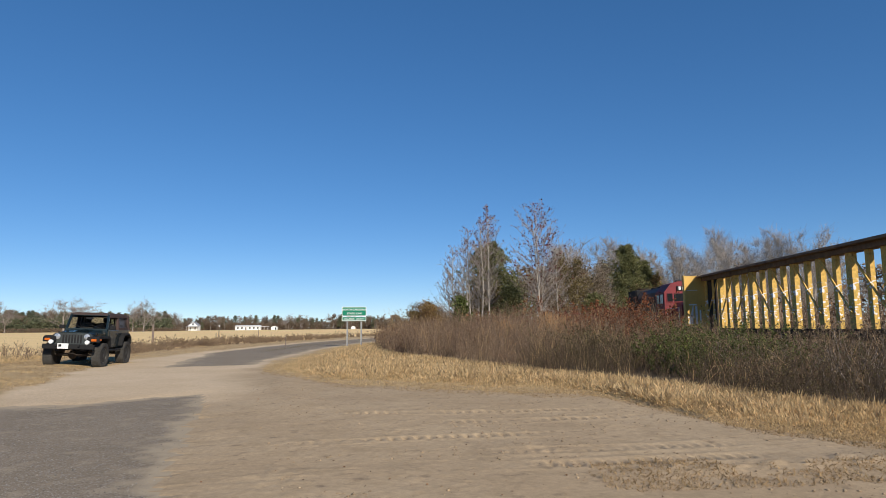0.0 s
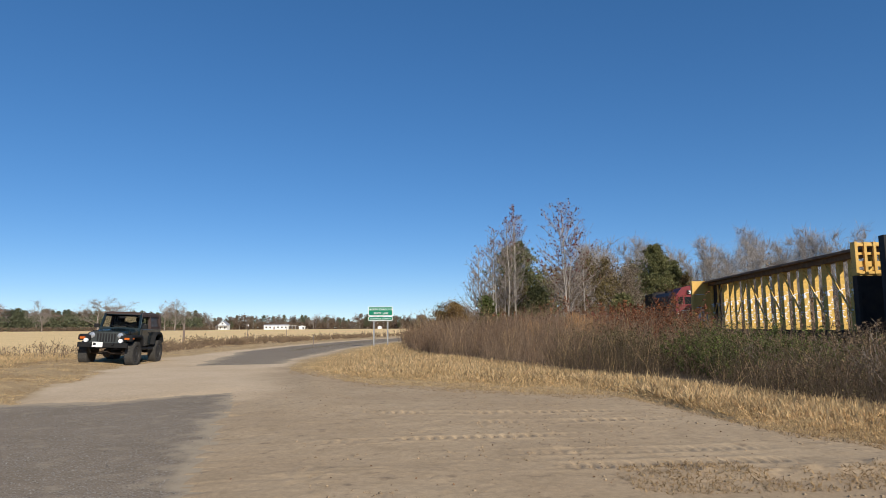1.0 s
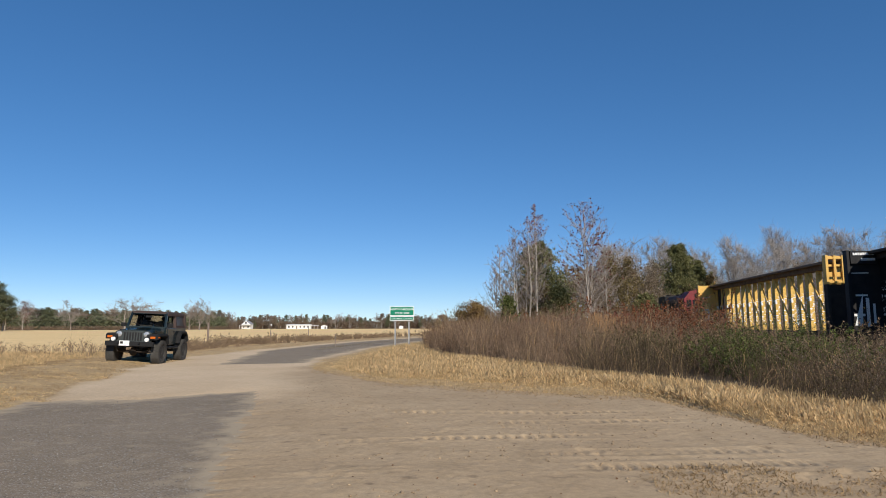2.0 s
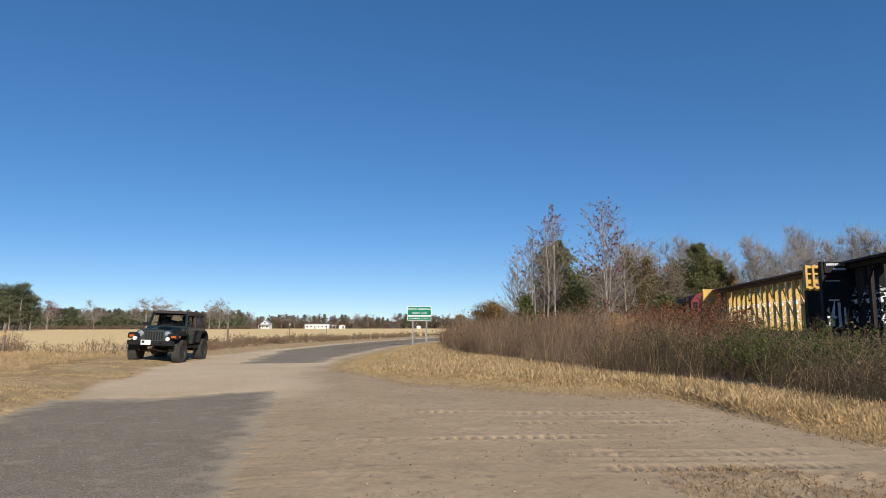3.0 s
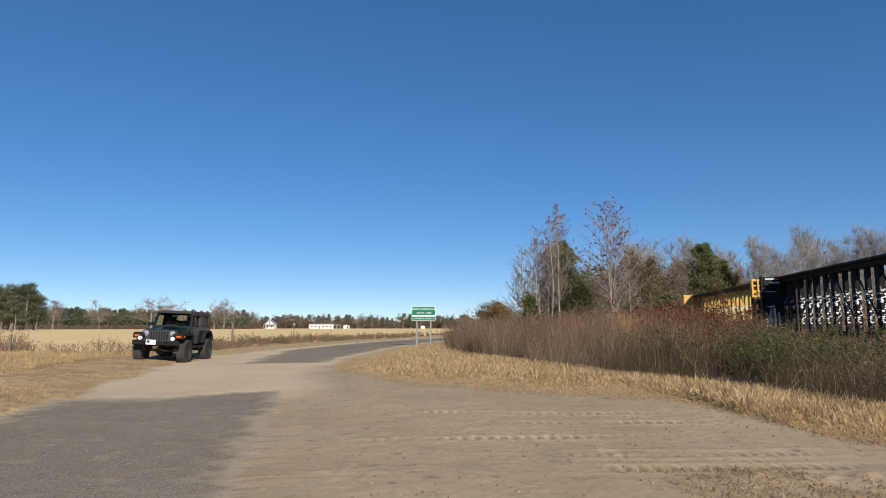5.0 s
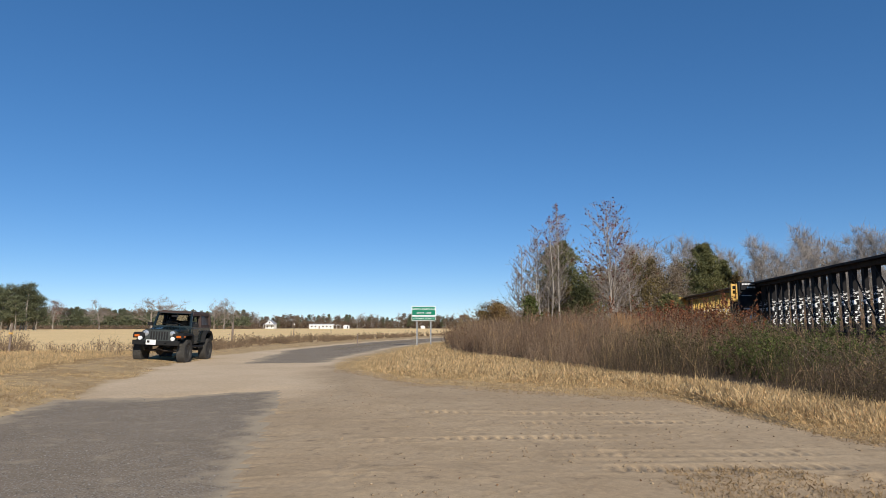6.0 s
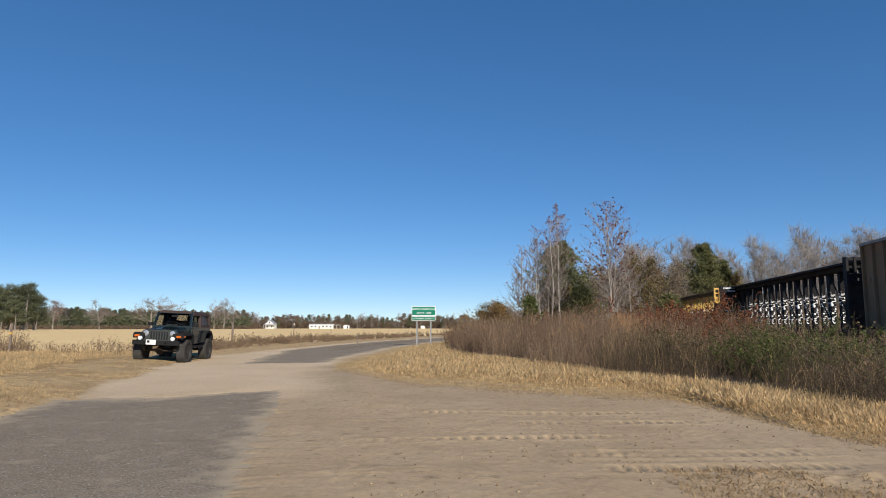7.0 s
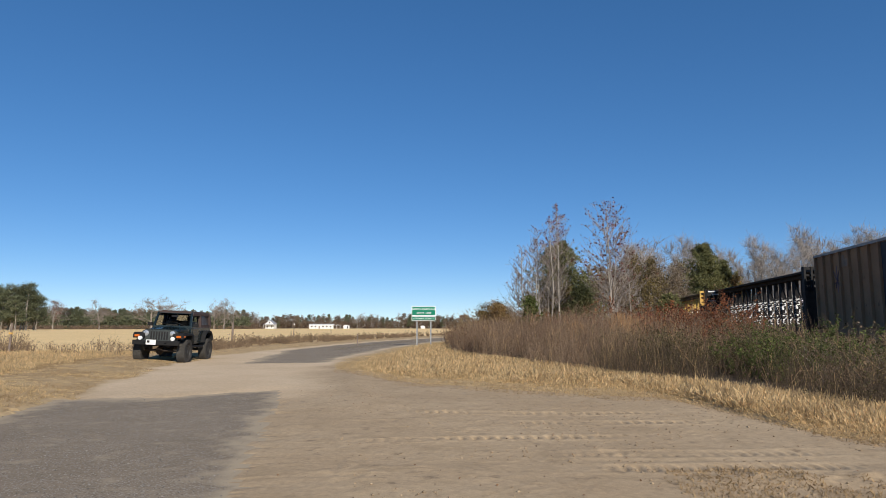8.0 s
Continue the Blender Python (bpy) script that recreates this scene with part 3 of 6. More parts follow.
def bulkhead(car, y, face, paint, inner):
    """An end wall; face: +1 or -1, the outer side. The rear wall has open slots near its top, the front one is solid."""
    lo, hi = min(y, y + 0.05), max(y, y + 0.05)
    bm = bmesh.new()
    if face < 0:
        # shadow of the following car, put into the colour of the lower half
        part("shaded_lower_plate", boxes((-1.44, 1.44, lo, hi, 1.0, 3.28)), M["dark_steel_and_shade"], car, "lower end plate coloured dark for the next car's shade")
        box(bm, -1.45, 1.45, lo, hi, 3.28, 3.5)
        box(bm, -1.45, 1.45, lo, hi, 3.64, 3.86)
        box(bm, -1.45, 1.45, lo, hi, 4.12, 4.22)
        box(bm, -1.45, 1.45, lo, hi, 4.44, 4.62)
    else:
        box(bm, -1.45, 1.45, lo, hi, 1.0, 4.62)
    w = part("bulkhead", bm, paint, car)
    if face > 0:
        # sprayed wedge and strokes on the inner side
        part("spray_paint", prism(bmesh.new(), [(-1.30, 1.35), (-0.98, 1.35), (-0.90, 2.75)], "y", lo - 0.006, lo - 0.001), inner, w, "white sprayed wedge")
        for x0, x1, z0, z1 in ((-0.80, -0.66, 1.3, 2.55), (-0.52, -0.42, 1.45, 2.3), (-1.32, -0.86, 1.75, 1.86), (-1.2, -0.7, 2.62, 2.70), (-1.3, -0.6, 3.62, 3.66)):
            part("spray_paint", boxes((x0, x1, lo - 0.012, lo - 0.008, z0, z1)), inner, w, "white sprayed stroke")
    for x in (-1.46, 1.46):
        part("corner_post", boxes((x - 0.06, x + 0.06, y - 0.16, y + 0.19, 1.0 if face > 0 else 3.28, 4.64), bevel=0.015), paint, w)
        if face < 0:
            # lower corner post: same painted shade as the plate
            part("corner_post", boxes((x - 0.06, x + 0.06, y - 0.16, y + 0.19, 1.0, 3.279), bevel=0.015), M["dark_steel_and_shade"], w, "lower corner post coloured dark for shade")
    for x in (-0.72, 0.0, 0.72) if face > 0 else (-1.08, -0.72, -0.36, 0.0, 0.36, 0.72, 1.08):
        part("stiffener", boxes((x - 0.05, x + 0.05, hi - 0.02 if face > 0 else lo - 0.10, hi + 0.10 if face > 0 else lo + 0.02, 1.0 if face > 0 else 3.3, 4.63)), paint, w)
    for z in (1.15, 2.2, 3.2, 4.52) if face > 0 else (3.4, 4.52):
        part("cross_rail", boxes((-1.4, 1.4, hi - 0.01 if face > 0 else lo - 0.07, hi + 0.07 if face > 0 else lo + 0.01, z - 0.05, z + 0.05)), paint, w)


def centerbeam(name, label, paint, riser_paint, chord_paint, sill_paint):
    car = thing(name, track_pose(0), label, "railway wagon", "cars of the train")
    bm = bmesh.new()
    box(bm, -1.42, 1.42, -HALF, HALF, 0.98, 1.08)
    box(bm, -0.35, 0.35, -HALF - 0.3, HALF + 0.3, 0.62, 0.98)
    for x in (-1.42, 1.32):
        prism(bm, [(-HALF, 0.86), (-HALF + 3, 0.7), (HALF - 3, 0.7), (HALF, 0.86), (HALF, 1.1), (-HALF, 1.1)], "x", x, x + 0.1)
    part("deck", bm, sill_paint, car)
    bm = bmesh.new()
    box(bm, -0.66, 0.66, -HALF + 0.1, HALF - 0.1, 4.45, 4.58, bevel=0.03)
    box(bm, -0.30, 0.30, -HALF + 0.1, HALF - 0.1, 4.24, 4.45)
    part("top_chord", bm, chord_paint, car)
    bulkhead(car, HALF - 0.1, 1, paint, M["white"])
    bulkhead(car, -HALF + 0.1, -1, paint, M["white"])
    # upright posts, wide and narrow in turn
    n = 9
    bay = (2 * HALF - 1.0) / n
    wide = narrow = brace = None
    def place(src, y):
        if src is None:
            return None
        c = src.copy()
        scene.collection.objects.link(c)
        c.location.y = y
        return c
    for k in range(n + 1):
        y = -HALF + 0.5 + k * bay
        if wide is None:
            bm = bmesh.new()
            box(bm, -0.095, 0.095, -0.015, 0.015, 1.08, 4.24)
            for sx in (-1, 1):
                box(bm, sx * 0.109 - 0.013, sx * 0.109 + 0.013, -0.02, 0.40, 1.08, 4.24)
            wide = part("post", bm, riser_paint, car)
            wide.location.y = y
        else:
            place(wide, y)
        if k == n:
            break
        y += bay * 0.5
        if narrow is None:
            bm = bmesh.new()
            box(bm, -0.07, 0.07, -0.012, 0.012, 1.08, 4.24)
            for sx in (-1, 1):
                box(bm, sx * 0.082 - 0.011, sx * 0.082 + 0.011, -0.015, 0.28, 1.08, 4.24)
            narrow = part("narrow_post", bm, riser_paint, car)
            narrow.location.y = y
            bm = bmesh.new()
            bar(bm, (-0.2, bay * 0.42, 4.15), (-0.2, -bay * 0.46, 1.75), 0.05, 0.08)
            brace = part("brace", bm, riser_paint, car)
            brace.location.y = y
        else:
            place(narrow, y)
            c = place(brace, y)
            if k >= 6:
                c.scale.y = -1
    # plated bays beside the end walls; the front one has shade painted in
    part("end_plate", boxes((-0.05, 0.05, HALF - 2.0, HALF - 0.2, 1.08, 4.3)), M["dark_steel_and_shade"], car, "solid plated end bay, coloured dark for its shaded side")
    part("end_plate", boxes((-0.05, 0.05, -HALF + 0.2, -HALF + 0.65, 1.08, 4.3)), paint, car)
    truck(car, -HALF + 1.9), truck(car, HALF - 1.9)
    for f in (-1, 1):
        part("coupler", boxes((-0.12, 0.12, min(f * (HALF + 0.1), f * (HALF + 0.95)), max(f * (HALF + 0.1), f * (HALF + 0.95)), 0.74, 0.96), bevel=0.03), M["dark_steel_and_shade"], car)
    # end ladder
    for y in (-HALF + 0.35, -HALF + 0.75):
        part("ladder_rail", bar(bmesh.new(), (-1.5, y, 1.0), (-1.5, y, 2.5), 0.03), paint, car)
    for z in np.arange(1.2, 2.5, 0.3):
        part("ladder_rung", bar(bmesh.new(), (-1.5, -HALF + 0.35, z), (-1.5, -HALF + 0.75, z), 0.025), paint, car)
    return car


def hopper():
    car = thing("open_hopper_car", track_pose(0), "weathered brown ribbed hopper car with faded graffiti", "railway wagon", "cars of the train")
    L = 7.6
    bm = bmesh.new()
    prism(bm, [(-L, 1.5), (-L + 2.2, 0.75), (-1.0, 0.75), (0, 1.15), (1.0, 0.75), (L - 2.2, 0.75), (L, 1.5), (L, 4.95), (-L, 4.95)], "x", -1.5, 1.5)
    body = part("body", bm, M["hopper"], car)
    bm = bmesh.new()
    for x in (-1.6, 1.48):
        box(bm, x, x + 0.12, -L - 0.05, L + 0.05, 4.93, 5.05)
    for y in (-L - 0.05, L - 0.07):
        box(bm, -1.6, 1.6, y, y + 0.12, 4.93, 5.046)
    part("top_rail", bm, mat("grey_top_rail", (0.3, 0.28, 0.26), (0.2, 0.18, 0.16), metal=0.3, rough=0.5), car, "worn grey top rail")
    rib = None
    for k in range(17):
        y = L - 0.12 - k * (2 * L - 0.24) / 16
        for x, s in ((-1.5, -1), (1.5, 1)):
            if rib is None:
                rib = part("rib", boxes((-0.13, 0.001, -0.05, 0.05, 1.3, 4.93)), M["hopper"], car)
                rib.location = (x, y, 0)
            else:
                c = rib.copy()
                scene.collection.objects.link(c)
                c.location, c.scale = (x, y, 0), (-s, 1, 1)
    # dark panel in the middle of the side and a lighter patch with faded spray paint
    part("dark_panel", boxes((-1.53, -1.497, L - 7.9, L - 6.75, 1.4, 4.9)), mat("dark_panel_paint", (0.03, 0.032, 0.04), (0.05, 0.05, 0.055)), car, "dark painted panel")
    part("patch", boxes((-1.52, -1.497, L - 3.55, L - 2.95, 4.2, 4.55), (-1.52, -1.497, L - 3.25, L - 2.6, 4.45, 4.75)), mat("patch_paint", (0.3, 0.22, 0.16)), car, "lighter paint patch")
    bm = bmesh.new()
    for a, b in (((2.0, 4.1), (2.6, 3.3)), ((2.7, 4.2), (2.2, 3.2)), ((2.35, 4.3), (2.4, 3.0)), ((2.0, 3.4), (2.8, 3.7))):
        bar(bm, (-1.502, L - a[0], a[1]), (-1.502, L - b[0], b[1]), 0.07, 0.012)
    part("spray_paint", bm, mat("blue_spray", (0.19, 0.14, 0.17)), car, "faded blue sprayed strokes")
    part("end_sill", boxes((-1.45, 1.45, L - 0.1, L + 0.6, 1.0, 1.2), (-1.45, 1.45, -L - 0.6, -L + 0.1, 1.0, 1.2)), M["hopper"], car)
    truck(car, -L + 1.2), truck(car, L - 1.2)
    for f in (-1, 1):
        part("coupler", boxes((-0.12, 0.12, min(f * (L + 0.5), f * (L + 1.2)), max(f * (L + 0.5), f * (L + 1.2)), 0.74, 0.96)), M["dark_steel_and_shade"], car)
    return car


def locomotive():
    """Its short nose and cab look back along the train."""
    car = thing("diesel_locomotive", track_pose(0), "dark red diesel locomotive with black long hood", "locomotive", "cars of the train")
    part("frame", boxes((-1.5, 1.5, -8.8, 8.8, 1.05, 1.45), (-1.4, 1.4, -2.5, 2.5, 0.45, 1.05)), M["black_paint"], car)
    bm = bmesh.new()
    prism(bm, [(-1.55, 1.45), (1.55, 1.45), (1.55, 3.75), (1.05, 4.4), (0.5, 4.55), (-0.5, 4.55), (-1.05, 4.4), (-1.55, 3.75)], "y", -5.6, -3.2)
    cab = part("cab", bm, M["red_paint"], car, "dark red painted cab")
    part("nose", prism(bmesh.new(), [(-0.95, 1.45), (0.95, 1.45), (0.95, 2.7), (0.7, 2.95), (-0.7, 2.95), (-0.95, 2.7)], "y", -7.7, -5.6), M["red_paint"], car, "dark red short nose")
    for x0, x1 in ((-1.35, -0.95), (-0.85, -0.05), (0.05, 0.85), (0.95, 1.35)):
        w = part("window", boxes((x0, x1, -5.64, -5.605, 3.05, 3.65), bevel=0.01), M["glass_dark"], cab, "dark cab window")
        part("window_frame", boxes((x0 - 0.05, x1 + 0.05, -5.625, -5.602, 2.98, 3.72)), M["red_paint"], w)
    for y0, y1 in ((-5.3, -4.6), (-4.3, -3.6)):
        part("side_window", boxes((-1.58, -1.555, y0, y1, 2.9, 3.6)), M["glass_dark"], cab, "dark side window")
    board = part("number_board", boxes((-0.62, 0.62, -5.68, -5.605, 3.86, 4.2), bevel=0.015), M["black_paint"], cab, "black number board with white figures")
    for k in range(4):
        part("figure_bar", boxes((-0.5 + k * 0.27, -0.5 + k * 0.27 + 0.17, -5.69, -5.681, 3.9, 4.16)), M["white"], board)
    part("handrail", bar(bar(bar(bmesh.new(), (-1.45, -5.9, 1.45), (-1.45, -5.9, 2.5), 0.04), (-1.45, -8.6, 1.45), (-1.45, -8.6, 2.5), 0.04), (-1.45, -5.9, 2.5), (-1.45, -8.6, 2.5), 0.04), M["white"], car, "white handrail")
    bm = bmesh.new()
    prism(bm, [(-1.0, 1.45), (1.0, 1.45), (1.0, 3.95), (0.7, 4.3), (-0.7, 4.3), (-1.0, 3.95)], "y", -3.2, 8.2)
    hood = part("long_hood", bm, mat("hood_paint", (0.06, 0.045, 0.048), (0.09, 0.06, 0.06), rough=0.6), car, "blackened long hood")
    for k in range(9):
        part("hood_door", boxes((-1.03, -0.995, -2.8 + k * 1.15, -2.8 + k * 1.15 + 1.0, 1.6, 3.6)), M["black_paint"], hood)
    part("radiator", boxes((-1.1, 1.1, 4.5, 7.6, 3.6, 4.45), bevel=0.05), M["black_paint"], hood)
    for y in (-0.5, 1.5, 6.0):
        part("roof_fan", lathe(bmesh.new(), [(0.6, 0), (0.6, 0.18), (0.5, 0.22), (0.1, 0.22)], pose(0, y, 4.28 if y < 5 else 4.44, 0, -90, 0), 16), M["dark_steel_and_shade"], hood)
    part("horn", boxes((-0.3, 0.3, -4.4, -4.3, 4.62, 4.7), (-0.05, 0.05, -4.45, -4.2, 4.5, 4.64)), M["dark_steel_and_shade"], cab)
    truck(car, -6.0), truck(car, 6.0)
    part("coupler", boxes((-0.12, 0.12, -9.6, -8.7, 0.74, 0.96)), M["dark_steel_and_shade"], car)
    return car


build_track()
loco = locomotive()
yellow_car = centerbeam("centerbeam_flatcar", "yellow centerbeam flatcar with graffiti on its posts", M["yellow_paint"], M["yellow_riser"], M["chord_brown"], M["dark_steel_and_shade"])
black_car = centerbeam("centerbeam_flatcar", "black centerbeam flatcar with white graffiti on posts", M["black_paint"], M["black_riser"], M["dark_steel_and_shade"], M["dark_steel_and_shade"])
hopper_car = hopper()
for z, x0, n, w in ((4.46, -1.28, 9, 0.075), (4.22, -0.95, 6, 0.075)):
    for k in range(n):
        part("marking_bar", boxes((x0 + k * 0.1, x0 + k * 0.1 + w, HALF - 0.31, HALF - 0.265, z - 0.05, z + 0.06)), M["white"], black_car)
part("marking_plate", boxes((-1.36, -0.3, HALF - 0.264, HALF - 0.13, 4.05, 4.6)), M["black_paint"], black_car, "black plate with white markings")
SPEED, YELLOW_REAR = 5.07, 37.17 - 3.5 * 5.07
S0 = {loco: YELLOW_REAR + 22.6 + 9.9, yellow_car: YELLOW_REAR + 11.3, black_car: YELLOW_REAR - 1.8 - 11.3, hopper_car: YELLOW_REAR - 1.8 - 22.6 - 1.7 - 7.6}


# ---- road sign ----
def letters(text, size, x, z, parent, name="lettering", y=-0.03):
    cu = bpy.data.curves.new(name, "FONT")
    cu.body, cu.size, cu.align_x, cu.extrude = text, size, "CENTER", 0.002
    cu.space_character = 1.05
    cu.offset = size * 0.018
    tmp = bpy.data.objects.new("tmp", cu)
    me = bpy.data.meshes.new_from_object(tmp)
    bpy.data.objects.remove(tmp)
    ob = grow(me, name, M["white"], parent, "white capital lettering")
    ob.matrix_basis = pose(x, y, z, 90, 0, 0)
    return ob


def rounded_plate(w, h, r, y0, y1, z):
    bm = bmesh.new()
    pts = []
    for cx, cz, a in ((w / 2 - r, h / 2 - r, 0), (-w / 2 + r, h / 2 - r, 90), (-w / 2 + r, -h / 2 + r, 180), (w / 2 - r, -h / 2 + r, 270)):
        pts += [(cx + r * math.cos(radians(a + q)), z + cz + r * math.sin(radians(a + q))) for q in (0, 30, 60, 90)]
    return prism(bm, pts, "y", y0, y1)


def build_sign(x, y):
    z0 = float(ground_z(x, y))
    s = thing("state_line_sign", pose(x, y, z0, 0, 0, 1), "green state line road sign on two steel posts", "road sign")
    for px in (-0.46, 0.5):
        part("post", boxes((px - 0.055, px + 0.055, 0.02, 0.05, -0.3, 2.62), (px - 0.055, px - 0.035, -0.01, 0.02, -0.3, 2.62), (px + 0.035, px + 0.055, -0.01, 0.02, -0.3, 2.62)), M["galv"], s, "galvanised steel channel post")
    big = part("main_panel", rounded_plate(1.70, 0.66, 0.06, -0.02, -0.012, 2.36), M["white"], s, "green panel with white border")
    part("green_face", rounded_plate(1.61, 0.57, 0.045, -0.026, -0.0201, 2.36), M["green_sign"], big)
    letters("NORTH CAROLINA", 0.178, 0, 2.43, big, y=-0.027)
    letters("STATE  LINE", 0.178, 0.02, 2.16, big, y=-0.027)
    small = part("county_panel", rounded_plate(1.68, 0.30, 0.05, -0.02, -0.012, 1.855), M["white"], s, "smaller green panel below")
    part("green_face", rounded_plate(1.60, 0.225, 0.035, -0.026, -0.0201, 1.855), M["green_sign"], small)
    letters("COLUMBUS  COUNTY", 0.138, 0, 1.80, small, y=-0.027)


build_sign(-1.36, 45.2)


# ---- parked off-roader ----
def build_jeep(m):
    paint = mat("dark_green_paint", (0.009, 0.017, 0.019), (0.012, 0.02, 0.022), rough=0.22, coat=0.5, spec=0.4)
    trim = mat("black_plastic", (0.014, 0.014, 0.015), (0.022, 0.022, 0.022), rough=0.7, spec=0.15)
    cloth = mat("faded_soft_top", (0.075, 0.05, 0.045), (0.055, 0.038, 0.034), rough=0.9, bump=0.004)
    glass = bpy.data.materials.new("car_glass")
    glass.use_nodes = True
    gb = glass.node_tree.nodes["Principled BSDF"]
    gb.inputs["Base Color"].default_value, gb.inputs["Roughness"].default_value = (0.4, 0.44, 0.45, 1), 0.02
    gb.inputs["Transmission Weight"].default_value, gb.inputs["IOR"].default_value = 1.0, 1.1
    lens = mat("clear_lamp", (0.6, 0.61, 0.62), (0.34, 0.35, 0.37), scale=14.0, rough=0.2, metal=0.5, spec=0.6)
    amber = mat("amber_lamp", (0.58, 0.13, 0.015), (0.42, 0.09, 0.012), rough=0.2)
    j = thing("off_road_car", m, "dark green off-road car with brown soft top, parked on grass", "car")

    def P(name, bm, ma, parent=j, label="", bev=0.0):
        if bev:
            bmesh.ops.bevel(bm, geom=[e for e in bm.edges if len(e.link_faces) == 2 and e.calc_face_angle(0) > 0.4], offset=bev, segments=2, affect="EDGES")
        return part(name, bm, ma, parent, label)

    # tub with rear arch, door line and floor
    bm = bmesh.new()
    prism(bm, [(0.55, 0.66), (0.55, 1.26), (0.42, 1.29), (-1.78, 1.29), (-1.80, 0.72), (-1.66, 0.70), (-1.60, 0.98), (-1.36, 1.10), (-0.98, 1.10), (-0.76, 0.98), (-0.68, 0.64)], "x", -0.74, 0.74)
    body = P("body", bm, paint, bev=0.025)
    for sx in (-1, 1):
        d = P("door", boxes((sx * 0.735 - 0.02, sx * 0.735 + 0.02, -0.55, 0.38, 0.74, 1.27), bevel=0.015), paint)
        P("door_handle", boxes((sx * 0.765 - 0.015, sx * 0.765 + 0.015, -0.46, -0.30, 1.12, 1.16), bevel=0.006), trim, d)
        P("rocker_step", boxes((sx * 0.80 - 0.07, sx * 0.80 + 0.07, -0.62, 0.62, 0.53, 0.60), bevel=0.02), trim)
    # bonnet, tapering to the grille
    bm = bmesh.new()
    a = [(-0.70, 0.60), (0.70, 0.60), (0.70, 1.20), (0.60, 1.275), (0, 1.31), (-0.60, 1.275), (-0.70, 1.20)]
    b = [(-0.54, 0.66), (0.54, 0.66), (0.54, 1.12), (0.46, 1.185), (0, 1.215), (-0.46, 1.185), (-0.54, 1.12)]
    va = [bm.verts.new((x, 0.50, z)) for x, z in a]
    vb = [bm.verts.new((x, 1.62, z)) for x, z in b]
    for k in range(7):
        bm.faces.new((va[k], va[(k + 1) % 7], vb[(k + 1) % 7], vb[k]))
    bm.faces.new(va[::-1]), bm.faces.new(vb)
    bmesh.ops.recalc_face_normals(bm, faces=bm.faces)
    bonnet = P("bonnet", bm, paint, bev=0.02)
    for sx in (-1, 1):
        P("bonnet_latch", boxes((sx * 0.62 - 0.02, sx * 0.62 + 0.02, 1.2, 1.28, 1.10, 1.2), bevel=0.006), trim, bonnet)
    # grille with seven upright slots and round headlamps
    bm = bmesh.new()
    prism(bm, [(-0.66, 0.74), (0.66, 0.74), (0.66, 1.06), (0.56, 1.17), (-0.56, 1.17), (-0.66, 1.06)], "y", 1.60, 1.68)
    # body paint made lighter here: the sky's reflection is put into the colour
    gr = P("grille", bm, mat("sky_lit_grille_paint", (0.06, 0.066, 0.062), (0.04, 0.045, 0.044), rough=0.4), bev=0.02)
    for k in range(7):
        P("slot", boxes((-0.285 + k * 0.095 - 0.03, -0.285 + k * 0.095 + 0.03, 1.668, 1.684, 0.82, 1.11), bevel=0.01), M["black_paint"], gr)
    for sx in (-1, 1):
        lathe_m = pose(sx * 0.475, 1.675, 1.045, 0, 0, 90)
        P("headlamp", lathe(bmesh.new(), [(0.10, 0), (0.10, 0.02), (0.088, 0.022), (0.082, 0.03), (0.05, 0.04), (0.01, 0.044)], lathe_m, 20), lens, gr, "round clear headlamp")
    # wings, flat on top and flared over the wheels
    for sx in (-1, 1):
        bm = bmesh.new()
        prism(bm, [(1.78, 0.86), (1.78, 1.00), (1.70, 1.07), (0.72, 1.07), (0.60, 1.0), (0.52, 0.68), (0.60, 0.68), (0.70, 0.92), (0.85, 0.98), (1.50, 0.98), (1.62, 0.86)], "x", min(sx * 0.50, sx * 0.90), max(sx * 0.50, sx * 0.90))
        w = P("front_wing", bm, trim, bev=0.02)
        P("turn_lamp", boxes((sx * 0.74 - 0.085, sx * 0.74 + 0.085, 1.76, 1.81, 0.905, 0.985), bevel=0.01), amber, w, "amber turn lamp")
        P("side_marker", boxes((sx * 0.885 - 0.03, sx * 0.885 + 0.03, 1.55, 1.70, 0.93, 0.98), bevel=0.008), amber, w, "amber side marker")
        bm = bmesh.new()
        prism(bm, [(-0.62, 0.70), (-0.72, 1.02), (-0.92, 1.16), (-1.40, 1.16), (-1.64, 1.02), (-1.72, 0.74), (-1.62, 0.74), (-1.56, 0.98), (-1.36, 1.08), (-0.97, 1.08), (-0.80, 0.97), (-0.72, 0.70)], "x", min(sx * 0.73, sx * 0.90), max(sx * 0.73, sx * 0.90))
        P("rear_flare", bm, trim, bev=0.015)
    # bumper, lamps, plate, winch shackles
    bp = P("front_bumper", boxes((-0.82, 0.82, 1.84, 1.98, 0.63, 0.795), bevel=0.02), trim, label="black steel front bumper")
    for sx in (-1, 1):
        P("fog_lamp", lathe(bmesh.new(), [(0.068, -0.05), (0.075, 0.03), (0.064, 0.045), (0.01, 0.05)], pose(sx * 0.575, 1.90, 0.865, 0, 0, 90), 18), M["white"], bp, "round white-covered fog lamp")
        P("bumper_bracket", boxes((sx * 0.42 - 0.05, sx * 0.42 + 0.05, 1.4, 1.86, 0.62, 0.74)), trim, bp)
        P("tow_hook", boxes((sx * 0.36 - 0.03, sx * 0.36 + 0.03, 1.97, 2.05, 0.72, 0.78), bevel=0.01), trim, bp)
    pl = P("number_plate", boxes((-0.02, 0.33, 1.981, 1.995, 0.64, 0.82), bevel=0.006), M["white"], bp, "white plate")
    P("plate_mark", boxes((0.20, 0.29, 1.995, 1.999, 0.71, 0.79)), M["black_paint"], pl)
